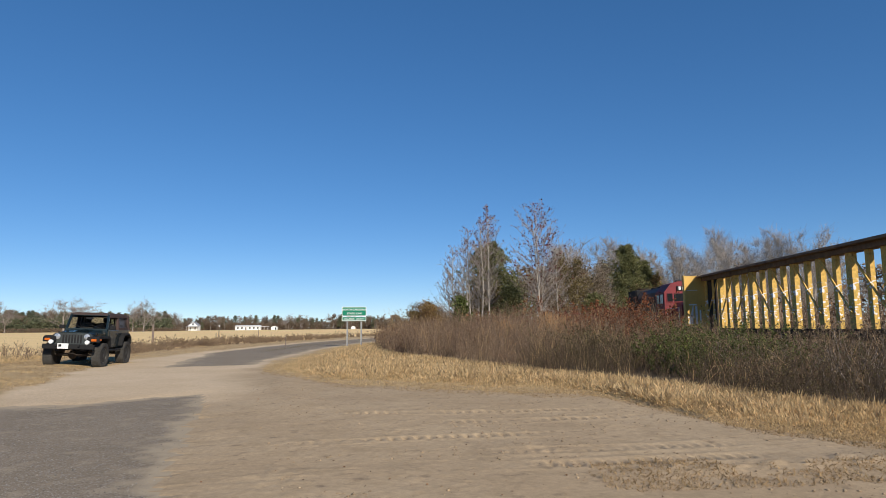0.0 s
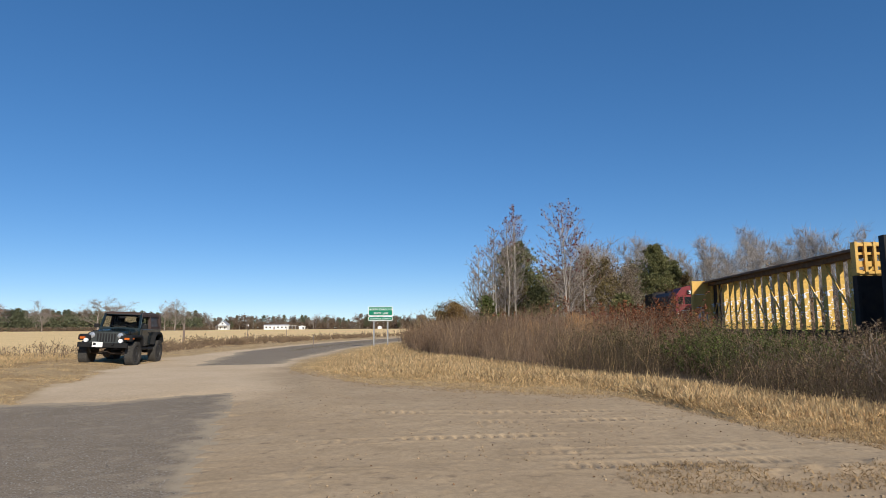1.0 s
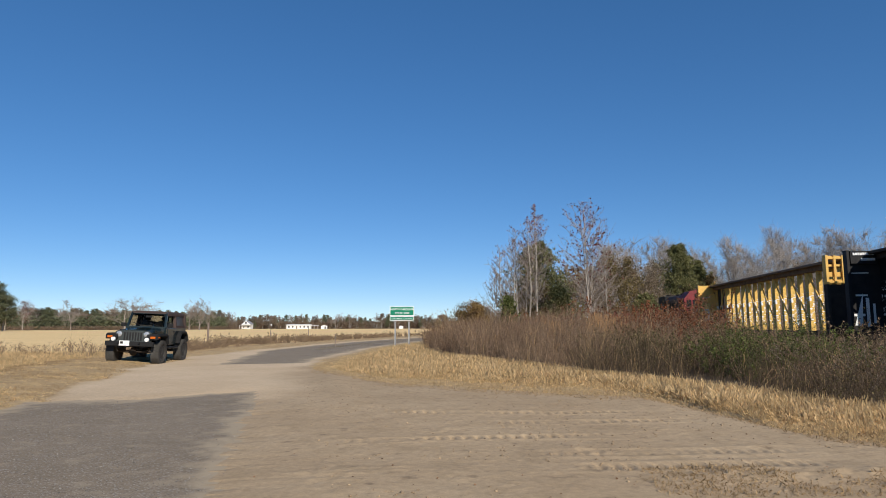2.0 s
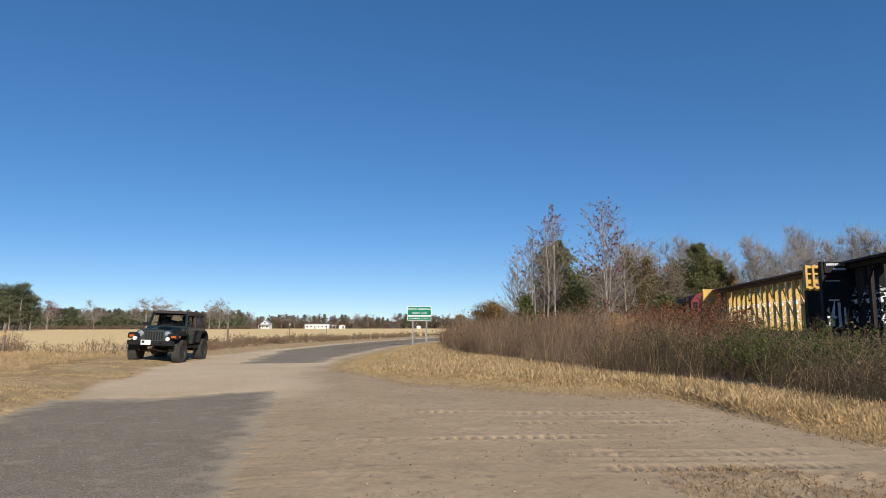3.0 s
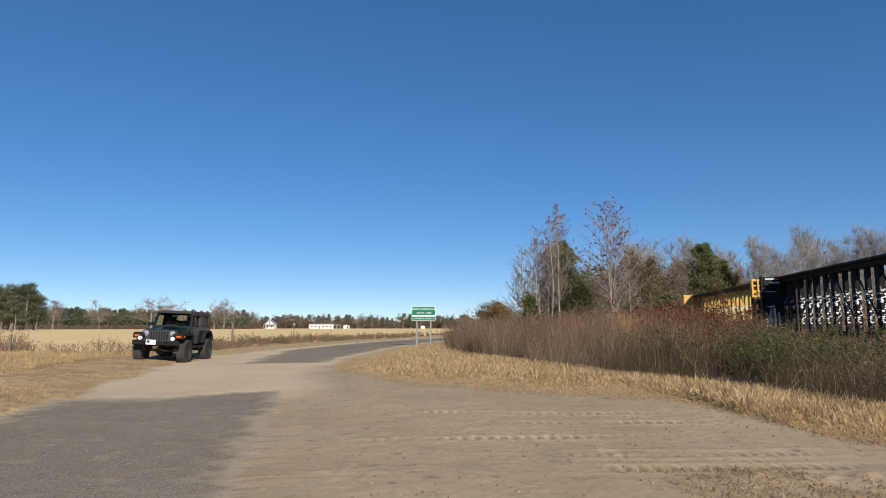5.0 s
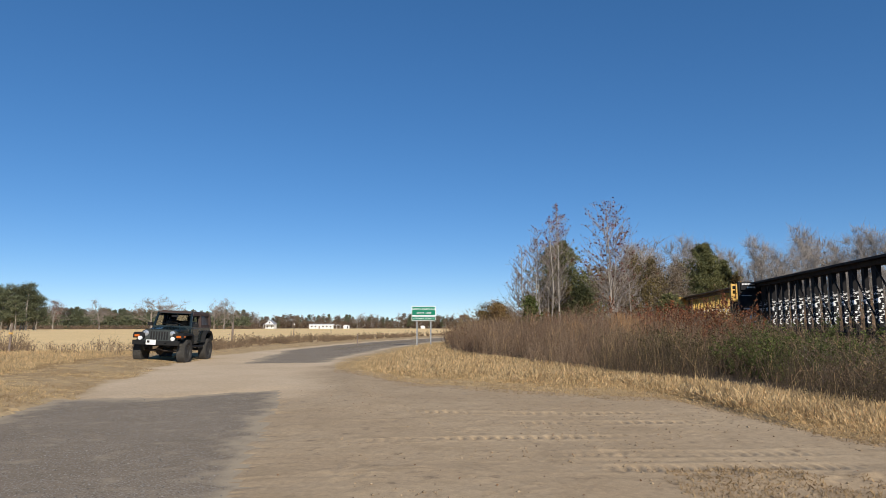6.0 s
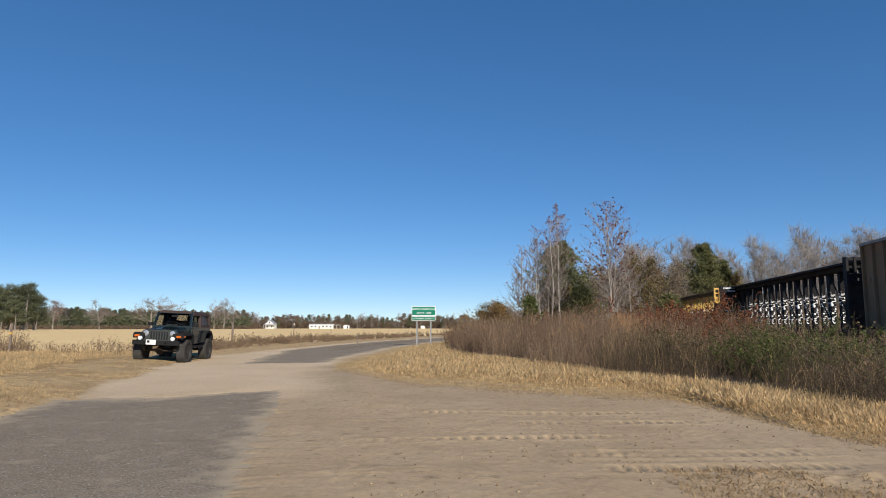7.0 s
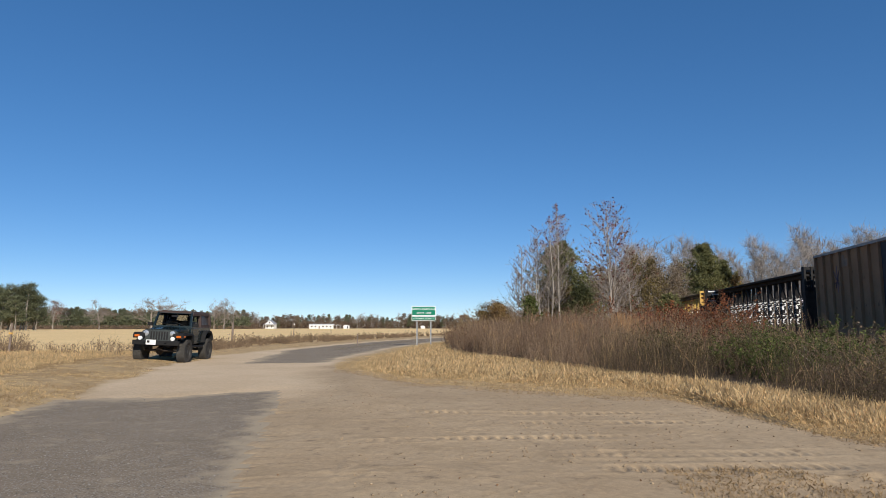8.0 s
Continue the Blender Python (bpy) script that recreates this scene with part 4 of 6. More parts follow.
    # windscreen in its frame
    wf = bmesh.new()
    lo, hi, yl, yh = 1.29, 1.83, 0.50, 0.26
    for sx in (-1, 1):
        bar(wf, (sx * 0.69, yl, lo - 0.03), (sx * 0.63, yh, hi), 0.07, 0.07)
    bar(wf, (-0.70, yl, lo), (0.70, yl, lo), 0.07, 0.08), bar(wf, (-0.65, yh, hi), (0.65, yh, hi), 0.07, 0.07)
    frm = P("windscreen_frame", wf, paint, bev=0.012)
    bm = bmesh.new()
    q = [bm.verts.new(p) for p in ((-0.66, yl, lo + 0.03), (0.66, yl, lo + 0.03), (0.61, yh, hi - 0.03), (-0.61, yh, hi - 0.03))]
    f = bm.faces.new(q)
    bmesh.ops.solidify(bm, geom=[f], thickness=0.006)
    g = P("windscreen", bm, glass, frm, "clear windscreen glass")
    g.visible_shadow = False
    for x0, x1 in ((-0.5, -0.1), (0.12, 0.5)):
        P("wiper", bar(bmesh.new(), (x0, 0.53, 1.34), (x1, 0.47, 1.46), 0.018), trim, frm)
    # soft top with open side frames
    bm = bmesh.new()
    prism(bm, [(-0.66, 1.80), (0.66, 1.80), (0.62, 1.87), (0.45, 1.905), (-0.45, 1.905), (-0.62, 1.87)], "y", -1.72, 0.30)
    top = P("soft_top", bm, cloth, j, "faded brown fabric roof", 0.015)
    for sx in (-1, 1):
        bm = bmesh.new()
        bar(bm, (sx * 0.70, -0.58, 1.28), (sx * 0.64, -0.58, 1.82), 0.07, 0.10)
        bar(bm, (sx * 0.70, -1.70, 1.28), (sx * 0.64, -1.62, 1.82), 0.07, 0.16)
        bar(bm, (sx * 0.66, -1.7, 1.78), (sx * 0.66, 0.28, 1.78), 0.06, 0.08)
        bar(bm, (sx * 0.71, -1.7, 1.33), (sx * 0.71, -0.55, 1.33), 0.05, 0.10)
        P("side_curtain", bm, cloth, top)
        bm = bmesh.new()
        q = [bm.verts.new(p) for p in ((sx * 0.70, -1.62, 1.36), (sx * 0.70, -0.60, 1.36), (sx * 0.645, -0.60, 1.76), (sx * 0.645, -1.58, 1.76))]
        bmesh.ops.solidify(bm, geom=[bm.faces.new(q)], thickness=0.004)
        P("rear_side_window", bm, mat("smoky_vinyl", (0.16, 0.13, 0.12), (0.11, 0.09, 0.085), rough=0.3), top, "smoky plastic window")
        P("mirror", boxes((sx * 0.86 - 0.09, sx * 0.86 + 0.09, 0.40, 0.47, 1.30, 1.44), bevel=0.02), trim)
    bm = bmesh.new()
    bar(bm, (-0.66, -1.72, 1.33), (0.66, -1.72, 1.33), 0.05, 0.14), bar(bm, (-0.64, -1.70, 1.76), (0.64, -1.70, 1.76), 0.05, 0.16)
    P("rear_curtain", bm, cloth, top)
    # roll bar, seats, steering wheel, mirror inside
    bm = bmesh.new()
    for sx in (-1, 1):
        bar(bm, (sx * 0.58, -0.62, 1.1), (sx * 0.54, -0.62, 1.74), 0.06, 0.06, 8)
        bar(bm, (sx * 0.54, -0.62, 1.72), (sx * 0.56, 0.30, 1.74), 0.06, 0.06, 8)
    bar(bm, (-0.54, -0.62, 1.72), (0.54, -0.62, 1.72), 0.06, 0.06, 8)
    P("roll_bar", bm, trim)
    for sx in (-1, 1):
        st = P("seat", boxes((sx * 0.33 - 0.23, sx * 0.33 + 0.23, -0.55, -0.05, 0.95, 1.10), (sx * 0.33 - 0.23, sx * 0.33 + 0.23, -0.60, -0.44, 1.05, 1.50), bevel=0.04), mat("seat_cloth", (0.12, 0.11, 0.1)))
        P("head_rest", boxes((sx * 0.33 - 0.12, sx * 0.33 + 0.12, -0.60, -0.48, 1.52, 1.68), bevel=0.03), M["black_paint"], st)
    P("steering_wheel", lathe(bmesh.new(), [(0.16, -0.012), (0.185, -0.012), (0.185, 0.012), (0.16, 0.012)], pose(-0.33, 0.18, 1.32, 0, 0, 65) , 18), trim)
    P("dashboard", boxes((-0.68, 0.68, 0.28, 0.5, 1.05, 1.30), bevel=0.03), trim)
    P("inner_mirror", boxes((-0.12, 0.12, 0.30, 0.33, 1.66, 1.73), bevel=0.01), trim)
    # chassis, axles, springs
    P("chassis", boxes((-0.45, -0.33, -1.75, 1.85, 0.56, 0.68), (0.33, 0.45, -1.75, 1.85, 0.56, 0.68), (-0.45, 0.45, -0.3, 0.2, 0.45, 0.6), (-0.4, 0.4, 0.6, 1.4, 0.6, 0.7)), M["black_paint"])
    for y in (1.185, -1.185):
        bm = bar(bmesh.new(), (-0.72, y, 0.41), (0.72, y, 0.41), 0.10, 0.10, 10)
        lathe(bm, [(0.05, -0.14), (0.15, -0.06), (0.15, 0.06), (0.05, 0.14)], pose(0.12, y, 0.41), 12)
        P("axle", bm, M["dark_steel_and_shade"])
        for sx in (-1, 1):
            P("spring", bar(bmesh.new(), (sx * 0.45, y, 0.45), (sx * 0.43, y, 0.85), 0.11, 0.11, 8), M["dark_steel_and_shade"])
    # wheels: tyre with tread blocks, rim with spokes
    def tyre_mesh():
        bm = lathe(bmesh.new(), [(0.235, -0.10), (0.30, -0.135), (0.37, -0.135), (0.40, -0.115), (0.40, 0.115), (0.37, 0.135), (0.30, 0.135), (0.235, 0.10)], Matrix(), 28)
        for k in range(28):
            r = Matrix.Rotation(k * math.tau / 28, 4, "X")
            for x0, x1, o in ((-0.13, -0.05, 0.0), (-0.035, 0.035, 0.5), (0.05, 0.13, 0.0)):
                box(bm, x0, x1, -0.032, 0.032, 0.392, 0.406, rot=r @ Matrix.Rotation(o * math.tau / 28, 4, "X"))
        return bm
    def rim_mesh():
        bm = lathe(bmesh.new(), [(0.238, -0.09), (0.238, 0.11), (0.215, 0.11), (0.20, 0.05), (0.08, 0.055), (0.06, 0.10), (0.01, 0.105)], Matrix(), 24)
        for k in range(8):
            box(bm, 0.05, 0.075, -0.022, 0.022, 0.07, 0.205, rot=Matrix.Rotation(k * math.tau / 8, 4, "X"))
        return bm
    tm, rm = None, None
    rim_mat = mat("dark_rim", (0.05, 0.05, 0.05), (0.07, 0.065, 0.06), rough=0.45, metal=0.5)
    spots = [(sx * 0.78, y, 0.40, sx) for sx in (-1, 1) for y in (1.185, -1.185)]
    for x, y, z, sx in spots:
        if tm is None:
            t = P("wheel", tyre_mesh(), mat("dusty_tyre", (0.072, 0.068, 0.062), (0.042, 0.04, 0.037), rough=0.95, spec=0.1), label="chunky dusty off-road tyre")
            r = P("rim", rim_mesh(), rim_mat, t, "dark alloy rim")
            tm, rm = t.data, r.data
        else:
            t = new("wheel", tm)
            t.parent = j
            tagged(t, "chunky dusty off-road tyre")
            r = new("rim", rm)
            r.parent = t
        t.matrix_basis = pose(x, y, z, 0, 0, 0 if sx > 0 else 180) @ Matrix.Diagonal((1.08, 1.09, 1.09, 1))
    sp = new("spare_wheel", tm)
    sp.parent = j
    sp.matrix_basis = pose(0.05, -1.95, 1.05, 0, 0, -90)
    P("tail_lamp", boxes((-0.72, -0.62, -1.83, -1.79, 0.95, 1.12), (0.62, 0.72, -1.83, -1.79, 0.95, 1.12)), M["red_paint"])
    return j


build_jeep(pose(-10.42, 25.15, 0.045, 0, -2.4, 182.5))


# ---- plants ----
def skeleton(height, trunk_r, r, levels=3, fork=7, spread=0.5, start=0.25, lean=0.03, up=0.5, shrink=0.42, wob=0.06, rmin=0.006):
    """Segments (a, b, r0, r1, level) of a branching tree with its foot at the origin."""
    segs = []

    def limb(p, d, length, rad, level):
        n = 7 if level == 0 else (4 if level == 1 else 3)
        for k in range(n):
            q = p + d * (length / n)
            ra, rb = rad * (1 - k / n * 0.85), rad * (1 - (k + 1) / n * 0.85)
            segs.append((p, q, ra, rb, level))
            f = (k + 1) / n
            if level < levels and f > (start if level == 0 else 0.2):
                cnt = fork if level == 0 else max(2, fork // 2)
                cnt = r.poisson(cnt / n * 1.6) if level else r.poisson(cnt / n * 1.5)
                for _ in range(cnt):
                    side = r.normal(size=3)
                    side -= d * side.dot(d)
                    side /= np.linalg.norm(side) + 1e-9
                    nd = d * (1 - spread) + side * spread + np.array([0, 0, up * 0.4])
                    nd /= np.linalg.norm(nd)
                    at = p + (q - p) * r.random()
                    limb(at, nd, length * shrink * (1.15 - 0.55 * f) * (0.7 + 0.6 * r.random()), max(rad * (1 - 0.7 * f) * 0.45, rmin), level + 1)
            p = q
            d = d + r.normal(size=3) * wob + np.array([0, 0, 0.02])
            d = d / np.linalg.norm(d)

    d0 = np.array([r.normal() * lean, r.normal() * lean, 1.0])
    limb(np.zeros(3), d0 / np.linalg.norm(d0), height, trunk_r, 0)
    return segs


def seg_arrays(segs, pick):
    s = [q for q in segs if pick(q[4])]
    return (np.array([q[0] for q in s]).reshape(-1, 3), np.array([q[1] for q in s]).reshape(-1, 3), np.array([q[2] for q in s]), np.array([q[3] for q in s]))


def fit_height(segs, height):
    top = max(q[1][2] for q in segs)
    k = height / top
    return [(a * k, b * k, r0, r1, l) for a, b, r0, r1, l in segs]


def broadleaf(name, label, x, y, height, seed, bark="bark", leaf=None, count=0, size=0.09, group="", twig="twig_grey", top_only=0.0, width=1.0, spray=0, puff=0.0, **kw):
    r = np.random.default_rng(seed)
    segs = fit_height(skeleton(height, kw.pop("trunk_r", height * 0.011), r, **kw), height)
    sc = np.array([width, width, 1.0])
    t = thing(name, pose(x, y, float(ground_z(x, y)) - 0.05), label, "tree", group)
    s = Soup()
    a, b, r0, r1 = seg_arrays(segs, lambda l: l == 0)
    s.stems(a * sc, b * sc, r0, r1)
    grow(s.mesh("trunk"), "trunk", M[bark], t)
    s = Soup()
    a, b, r0, r1 = seg_arrays(segs, lambda l: l >= 1)
    s.stems(a * sc, b * sc, r0, r1)
    grow(s.mesh("branching"), "branching", M[twig], t)
    if spray:
        a, b, r0, r1 = seg_arrays(segs, lambda l: l >= 2)
        pk = r.integers(0, len(a), spray)
        foot = a[pk] + (b[pk] - a[pk]) * r.random((spray, 1))
        d = (b - a)[pk]
        d = d / (np.linalg.norm(d, axis=1, keepdims=True) + 1e-9) + r.normal(size=(spray, 3)) * 0.6 + [0, 0, 0.15]
        tip = foot + d * (height * (0.02 + 0.05 * r.random((spray, 1))))
        s = Soup()
        s.stems(foot * sc, tip * sc, 0.012, 0.007)
        tagged(grow(s.mesh("twig_spray"), "twig_spray", M[twig], t), kind="stuff")
    if leaf:
        a, b, r0, r1 = seg_arrays(segs, lambda l: l >= 2)
        z = b[:, 2] / height
        w = np.where(z > top_only, 1.0, 0.12)
        idx = r.choice(len(a), count, p=w / w.sum())
        c = a[idx] + (b[idx] - a[idx]) * r.random((count, 1)) + r.normal(size=(count, 3)) * (size * 0.8 + puff)
        s = Soup()
        d = r.normal(size=(count, 3)) + [0, 0, -0.5]
        s.leaves(c * sc, size * (0.6 + 0.8 * r.random(count)), 0, 1.3, d)
        grow(s.mesh("crown"), "crown", M[leaf], t)
    return t


def pine_arrays(height, width, seed, tufts=900, blades=7, bare=0.15):
    """Trunk and limb segments, and needle tufts, of a pine."""
    r = np.random.default_rng(seed)
    stems, tuft_c, tuft_d = [], [], []
    n = 10
    p = np.zeros(3)
    trunk = []
    for k in range(n):
        q = np.array([r.normal() * 0.03 * height / n, r.normal() * 0.03 * height / n, height * (k + 1) / n])
        q[:2] += p[:2]
        trunk.append((p, q, height * 0.014 * (1 - k / n) + 0.02, height * 0.014 * (1 - (k + 1) / n) + 0.015))
        p = q
    limbs = int(70 + height * 5)
    per = max(2, tufts // limbs)
    for k in range(limbs):
        f = bare + (1 - bare) * (k + r.random()) / limbs
        z = f * height
        prof = min(1.0, (1 - f) / (1 - bare) * 1.5 + 0.1) ** 0.8
        ln = width * max(0.12, prof) * (0.45 + 0.72 * r.random())
        ang = r.random() * math.tau
        d = np.array([math.cos(ang), math.sin(ang), 0.12 + 0.5 * f + r.normal() * 0.12])
        d /= np.linalg.norm(d)
        a = np.array([0, 0, z])
        b = a + d * ln
        stems.append((a, b, 0.035, 0.008))
        for _ in range(per):
            u = 0.3 + 0.7 * r.random() ** 0.7
            c = a + (b - a) * u + r.normal(size=3) * (ln * 0.10 + 0.12)
            tuft_c.append(c), tuft_d.append(d + np.array([0, 0, 0.5]))
    return trunk, stems, np.array(tuft_c), np.array(tuft_d)


def pine(name, label, x, y, height, width, seed, tufts=1400, blade=0.16, group="", leaf="needles", bare=0.12):
    r = np.random.default_rng(seed + 5)
    trunk, stems, c, d = pine_arrays(height, width, seed, tufts, bare=bare)
    t = thing(name, pose(x, y, float(ground_z(x, y)) - 0.05), label, "tree", group)
    s = Soup()
    s.stems(*[np.array(q) for q in zip(*trunk)])
    grow(s.mesh("trunk"), "trunk", M["bark_pine"], t)
    s = Soup()
    s.stems(*[np.array(q) for q in zip(*stems)])
    grow(s.mesh("branching"), "branching", M["bark_pine"], t)
    k = 9
    cc = np.repeat(c, k, 0) + r.normal(size=(len(c) * k, 3)) * blade * 0.35
    dd = np.repeat(d, k, 0) * 0.5 + r.normal(size=(len(c) * k, 3))
    s = Soup()
    s.leaves(cc, blade * (0.7 + 0.6 * r.random(len(cc))), 0, 1.5, dd, thin=0.5)
    grow(s.mesh("crown"), "crown", M[leaf], t)
    return t


def bearing(u, y):
    """Plan position on the bearing u = x / y."""
    return u * y, y


def gum(label, x, y, height, width, seed, limbs=66, leaves=120, stems=1, top_only=0.7, size=0.09):
    """A slender upright tree: straight pale trunks, thin rising limbs, side twigs, a few leaves on the tips."""
    r = np.random.default_rng(seed)
    t = thing("sweetgum", pose(x, y, float(ground_z(x, y)) - 0.05), label, "tree", "young sweetgums")
    wood, fine, tips = Soup(), Soup(), []
    for q in range(stems):
        h = height * (1 if q == 0 else 0.62 + 0.25 * r.random())
        off = r.normal(size=2) * (0.0 if q == 0 else width * 0.28)
        zz = np.linspace(0, h, 12)
        px = np.cumsum(r.normal(size=(12, 2)) * 0.018 * h / 5, 0) + off[None, :] * (zz / h)[:, None]
        ax = np.column_stack((px, zz))
        rad = 0.008 * h * (1 - zz / h) ** 0.9 + 0.012
        wood.stems(ax[:-1], ax[1:], rad[:-1], rad[1:])
        n = limbs if q == 0 else limbs // 2
        f = 0.26 + 0.74 * (np.arange(n) + r.random(n)) / n
        base = np.column_stack([np.interp(f * h, zz, ax[:, k]) for k in range(3)])
        ang = r.random(n) * math.tau
        ln = width * np.minimum(1.0, (1.03 - f) * 2.0) ** 0.7 * np.minimum(1.0, 0.55 + f) * (0.55 + 0.6 * r.random(n))
        rise = 0.55 + 0.5 * r.random(n)
        d = np.column_stack((np.cos(ang), np.sin(ang), rise))
        mid = base + d * (ln * 0.55)[:, None]
        d2 = d + np.column_stack((r.normal(size=(n, 2)) * 0.25, 0.35 + 0.2 * r.random(n)))
        end = mid + d2 * (ln * 0.45)[:, None]
        fine.stems(base, mid, 0.014, 0.010), fine.stems(mid, end, 0.010, 0.006)
        m = n * 7
        pk = r.integers(0, n, m)
        u = r.random((m, 1))
        a = np.where(u < 0.5, base[pk] + (mid[pk] - base[pk]) * (0.4 + 1.2 * u), mid[pk] + (end[pk] - mid[pk]) * (2 * u - 1))
        b = a + (d2[pk] * 0.5 + r.normal(size=(m, 3)) * 0.5 + [0, 0, 0.2]) * (0.12 + 0.30 * r.random((m, 1))) * np.minimum(1.0, ln[pk])[:, None]
        fine.stems(a, b, 0.011, 0.007)
        tips.append(b), tips.append(end)
    grow(wood.mesh("trunk"), "trunk", M["bark"], t)
    tagged(grow(fine.mesh("branching"), "branching", M["twig_grey"], t), kind="stuff")
    tip = np.concatenate(tips)
    w = np.where(tip[:, 2] > top_only * height, 1.0, 0.06)
    pk = r.choice(len(tip), leaves, p=w / w.sum())
    s = Soup()
    s.leaves(tip[pk] + r.normal(size=(leaves, 3)) * 0.05, size * (0.6 + 0.8 * r.random(leaves)), 0, 1.1, r.normal(size=(leaves, 3)) + [0, 0, -0.6])
    grow(s.mesh("crown"), "crown", M["red_leaf"], t)
    return t


# young sweetgums with a few leaves left at the top
for k, (u, y, h, wd) in enumerate(((0.1225, 46, 7.0, 1.0), (0.118, 46.5, 5.2, 0.9), (0.146, 47, 7.6, 1.3), (0.151, 47.5, 8.6, 1.1), (0.163, 48, 7.8, 1.0), (0.168, 46.5, 9.2, 1.0), (0.1785, 47, 10.2, 1.1), (0.183, 48.5, 9.8, 1.2))):
    gum("slender bare sweetgum with a few red leaves at its top", *bearing(u, y), h, wd * 1.2, 100 + k, leaves=(40, 20, 40, 80, 40, 130, 190, 110)[k], top_only=0.78)
gum("wide pale-barked sweetgum with scattered dark red leaves", *bearing(0.262, 44), 9.7, 2.7, 120, limbs=80, leaves=900, stems=3, top_only=0.45, size=0.10)
gum("slim pale-barked sweetgum almost bare", *bearing(0.289, 45), 7.0, 1.2, 121, limbs=30, leaves=50, top_only=0.7)
pine("pine", "dense dark green young pine behind the sweetgums", *bearing(0.183, 54), 8.0, 3.0, 131, 3600, 0.16, bare=0.03)
pine("pine", "bright green pine sapling in the brush", *bearing(0.135, 42), 3.0, 0.7, 132, 260, 0.16, bare=0.1, leaf="green_leaf")
pine("pine", "low spreading green pine in the brush", *bearing(0.215, 47), 4.0, 1.5, 133, 700, 0.17, bare=0.05)
pine("pine", "tall dark green pine behind the railway", *bearing(0.406, 88), 12.0, 4.5, 134, 5000, 0.17, bare=0.12)
pine("pine", "dark green pine beside a taller one", *bearing(0.437, 91), 10.2, 2.8, 135, 1700, 0.2, bare=0.2)
pine("pine", "dark green pine low in the thicket", *bearing(0.352, 66), 4.8, 2.0, 136, 1300, 0.2, bare=0.05)
for k, (u, y, h, lf, cn, wd) in enumerate(((0.30, 66, 9.0, "oak_leaf", 2600, 1.0), (0.325, 70, 9.2, "faded_leaf", 2000, 1.0), (0.272, 64, 7.6, "faded_leaf", 2000, 1.0), (0.165, 52, 5.5, "oak_leaf", 1800, 1.0), (0.20, 52, 4.4, "oak_leaf", 1300, 1.0), (0.145, 50, 4.0, "oak_leaf", 1200, 1.0), (0.235, 58, 6.0, "faded_leaf", 1500, 1.0), (0.345, 74, 8.6, "oak_leaf", 1500, 0.9), (0.335, 76, 9.6, "faded_leaf", 2400, 1.0), (0.36, 78, 9.4, "faded_leaf", 2200, 1.0), (0.31, 72, 9.6, "faded_leaf", 2400, 1.0), (0.447, 88, 8.4, "golden_leaf", 2600, 1.0), (0.46, 90, 6.6, "golden_leaf", 1600, 0.9), (0.085, 112, 5.6, "golden_leaf", 2600, 1.9), (0.077, 114, 5.2, "oak_leaf", 2600, 1.8), (0.098, 116, 5.0, "faded_leaf", 2000, 1.8))):
    broadleaf("oak", "oak holding brown autumn leaves", *bearing(u, y), h, 140 + k, bark="bark", twig="twig_grey", leaf=lf, count=int(cn * 2.2), size=0.115 if y < 80 else 0.17, width=wd, fork=11, levels=3, spread=0.6, start=0.12, shrink=0.42, up=0.45, group="oaks", puff=0.15 if y < 100 else 0.2)
bare = []
for k in range(36):
    r0 = np.random.default_rng(500 + k)
    u = 0.27 + 0.50 * (k + r0.random() * 0.8) / 36
    y = (91 if u < 0.47 else 82) + r0.random() * 22
    h = y * (0.112 + 0.03 * r0.random() + (0.014 if u > 0.57 else 0)) + 1.3
    if k < 7:
        bare.append(broadleaf("bare_tree", "leafless grey tree behind the railway", *bearing(u, y), 12.0, 160 + k, bark="bark", twig="pale_twig", leaf=("faded_leaf", "red_leaf")[k % 3 == 1], count=(200, 160)[k % 3 == 1], size=0.07, spray=1200, fork=9, levels=3, spread=0.5, start=0.2, shrink=0.42, up=0.6, trunk_r=0.14, width=1.0, group="bare trees", rmin=0.016))
        bare[-1].scale = (h / 12.0,) * 3
    else:
        c = copy_thing(bare[k % 7], pose(u * y, y, float(ground_z(u * y, y)) - 0.05, 0, 0, 360 * r0.random()))
        c.scale = (h / 12.0,) * 3


def in_brush(n, y0, y1, seed, far=3.2):
    """Random plan points between the grass edge and the railway bank."""
    r = np.random.default_rng(seed)
    y = y0 + (y1 - y0) * r.random(n * 3)
    lo, hi = brush_edge(y), track_x(y) - far
    x = lo + (hi - lo) * r.random(n * 3)
    ok = hi - lo > 0.5
    return x[ok][:n], y[ok][:n]


def brush_height(x, y):
    d = track_x(y) - x
    h = 0.95 + 0.85 * smooth((d - 5.5) / 3) * smooth((y - 17) / 9)
    h = h * (0.68 + 0.32 * smooth((x - brush_edge(y)) / 1.5))
    return h * (1.0 + 0.5 * wave(x, y, 2.2, 75) + 0.26 * wave(x, y, 0.8, 76))


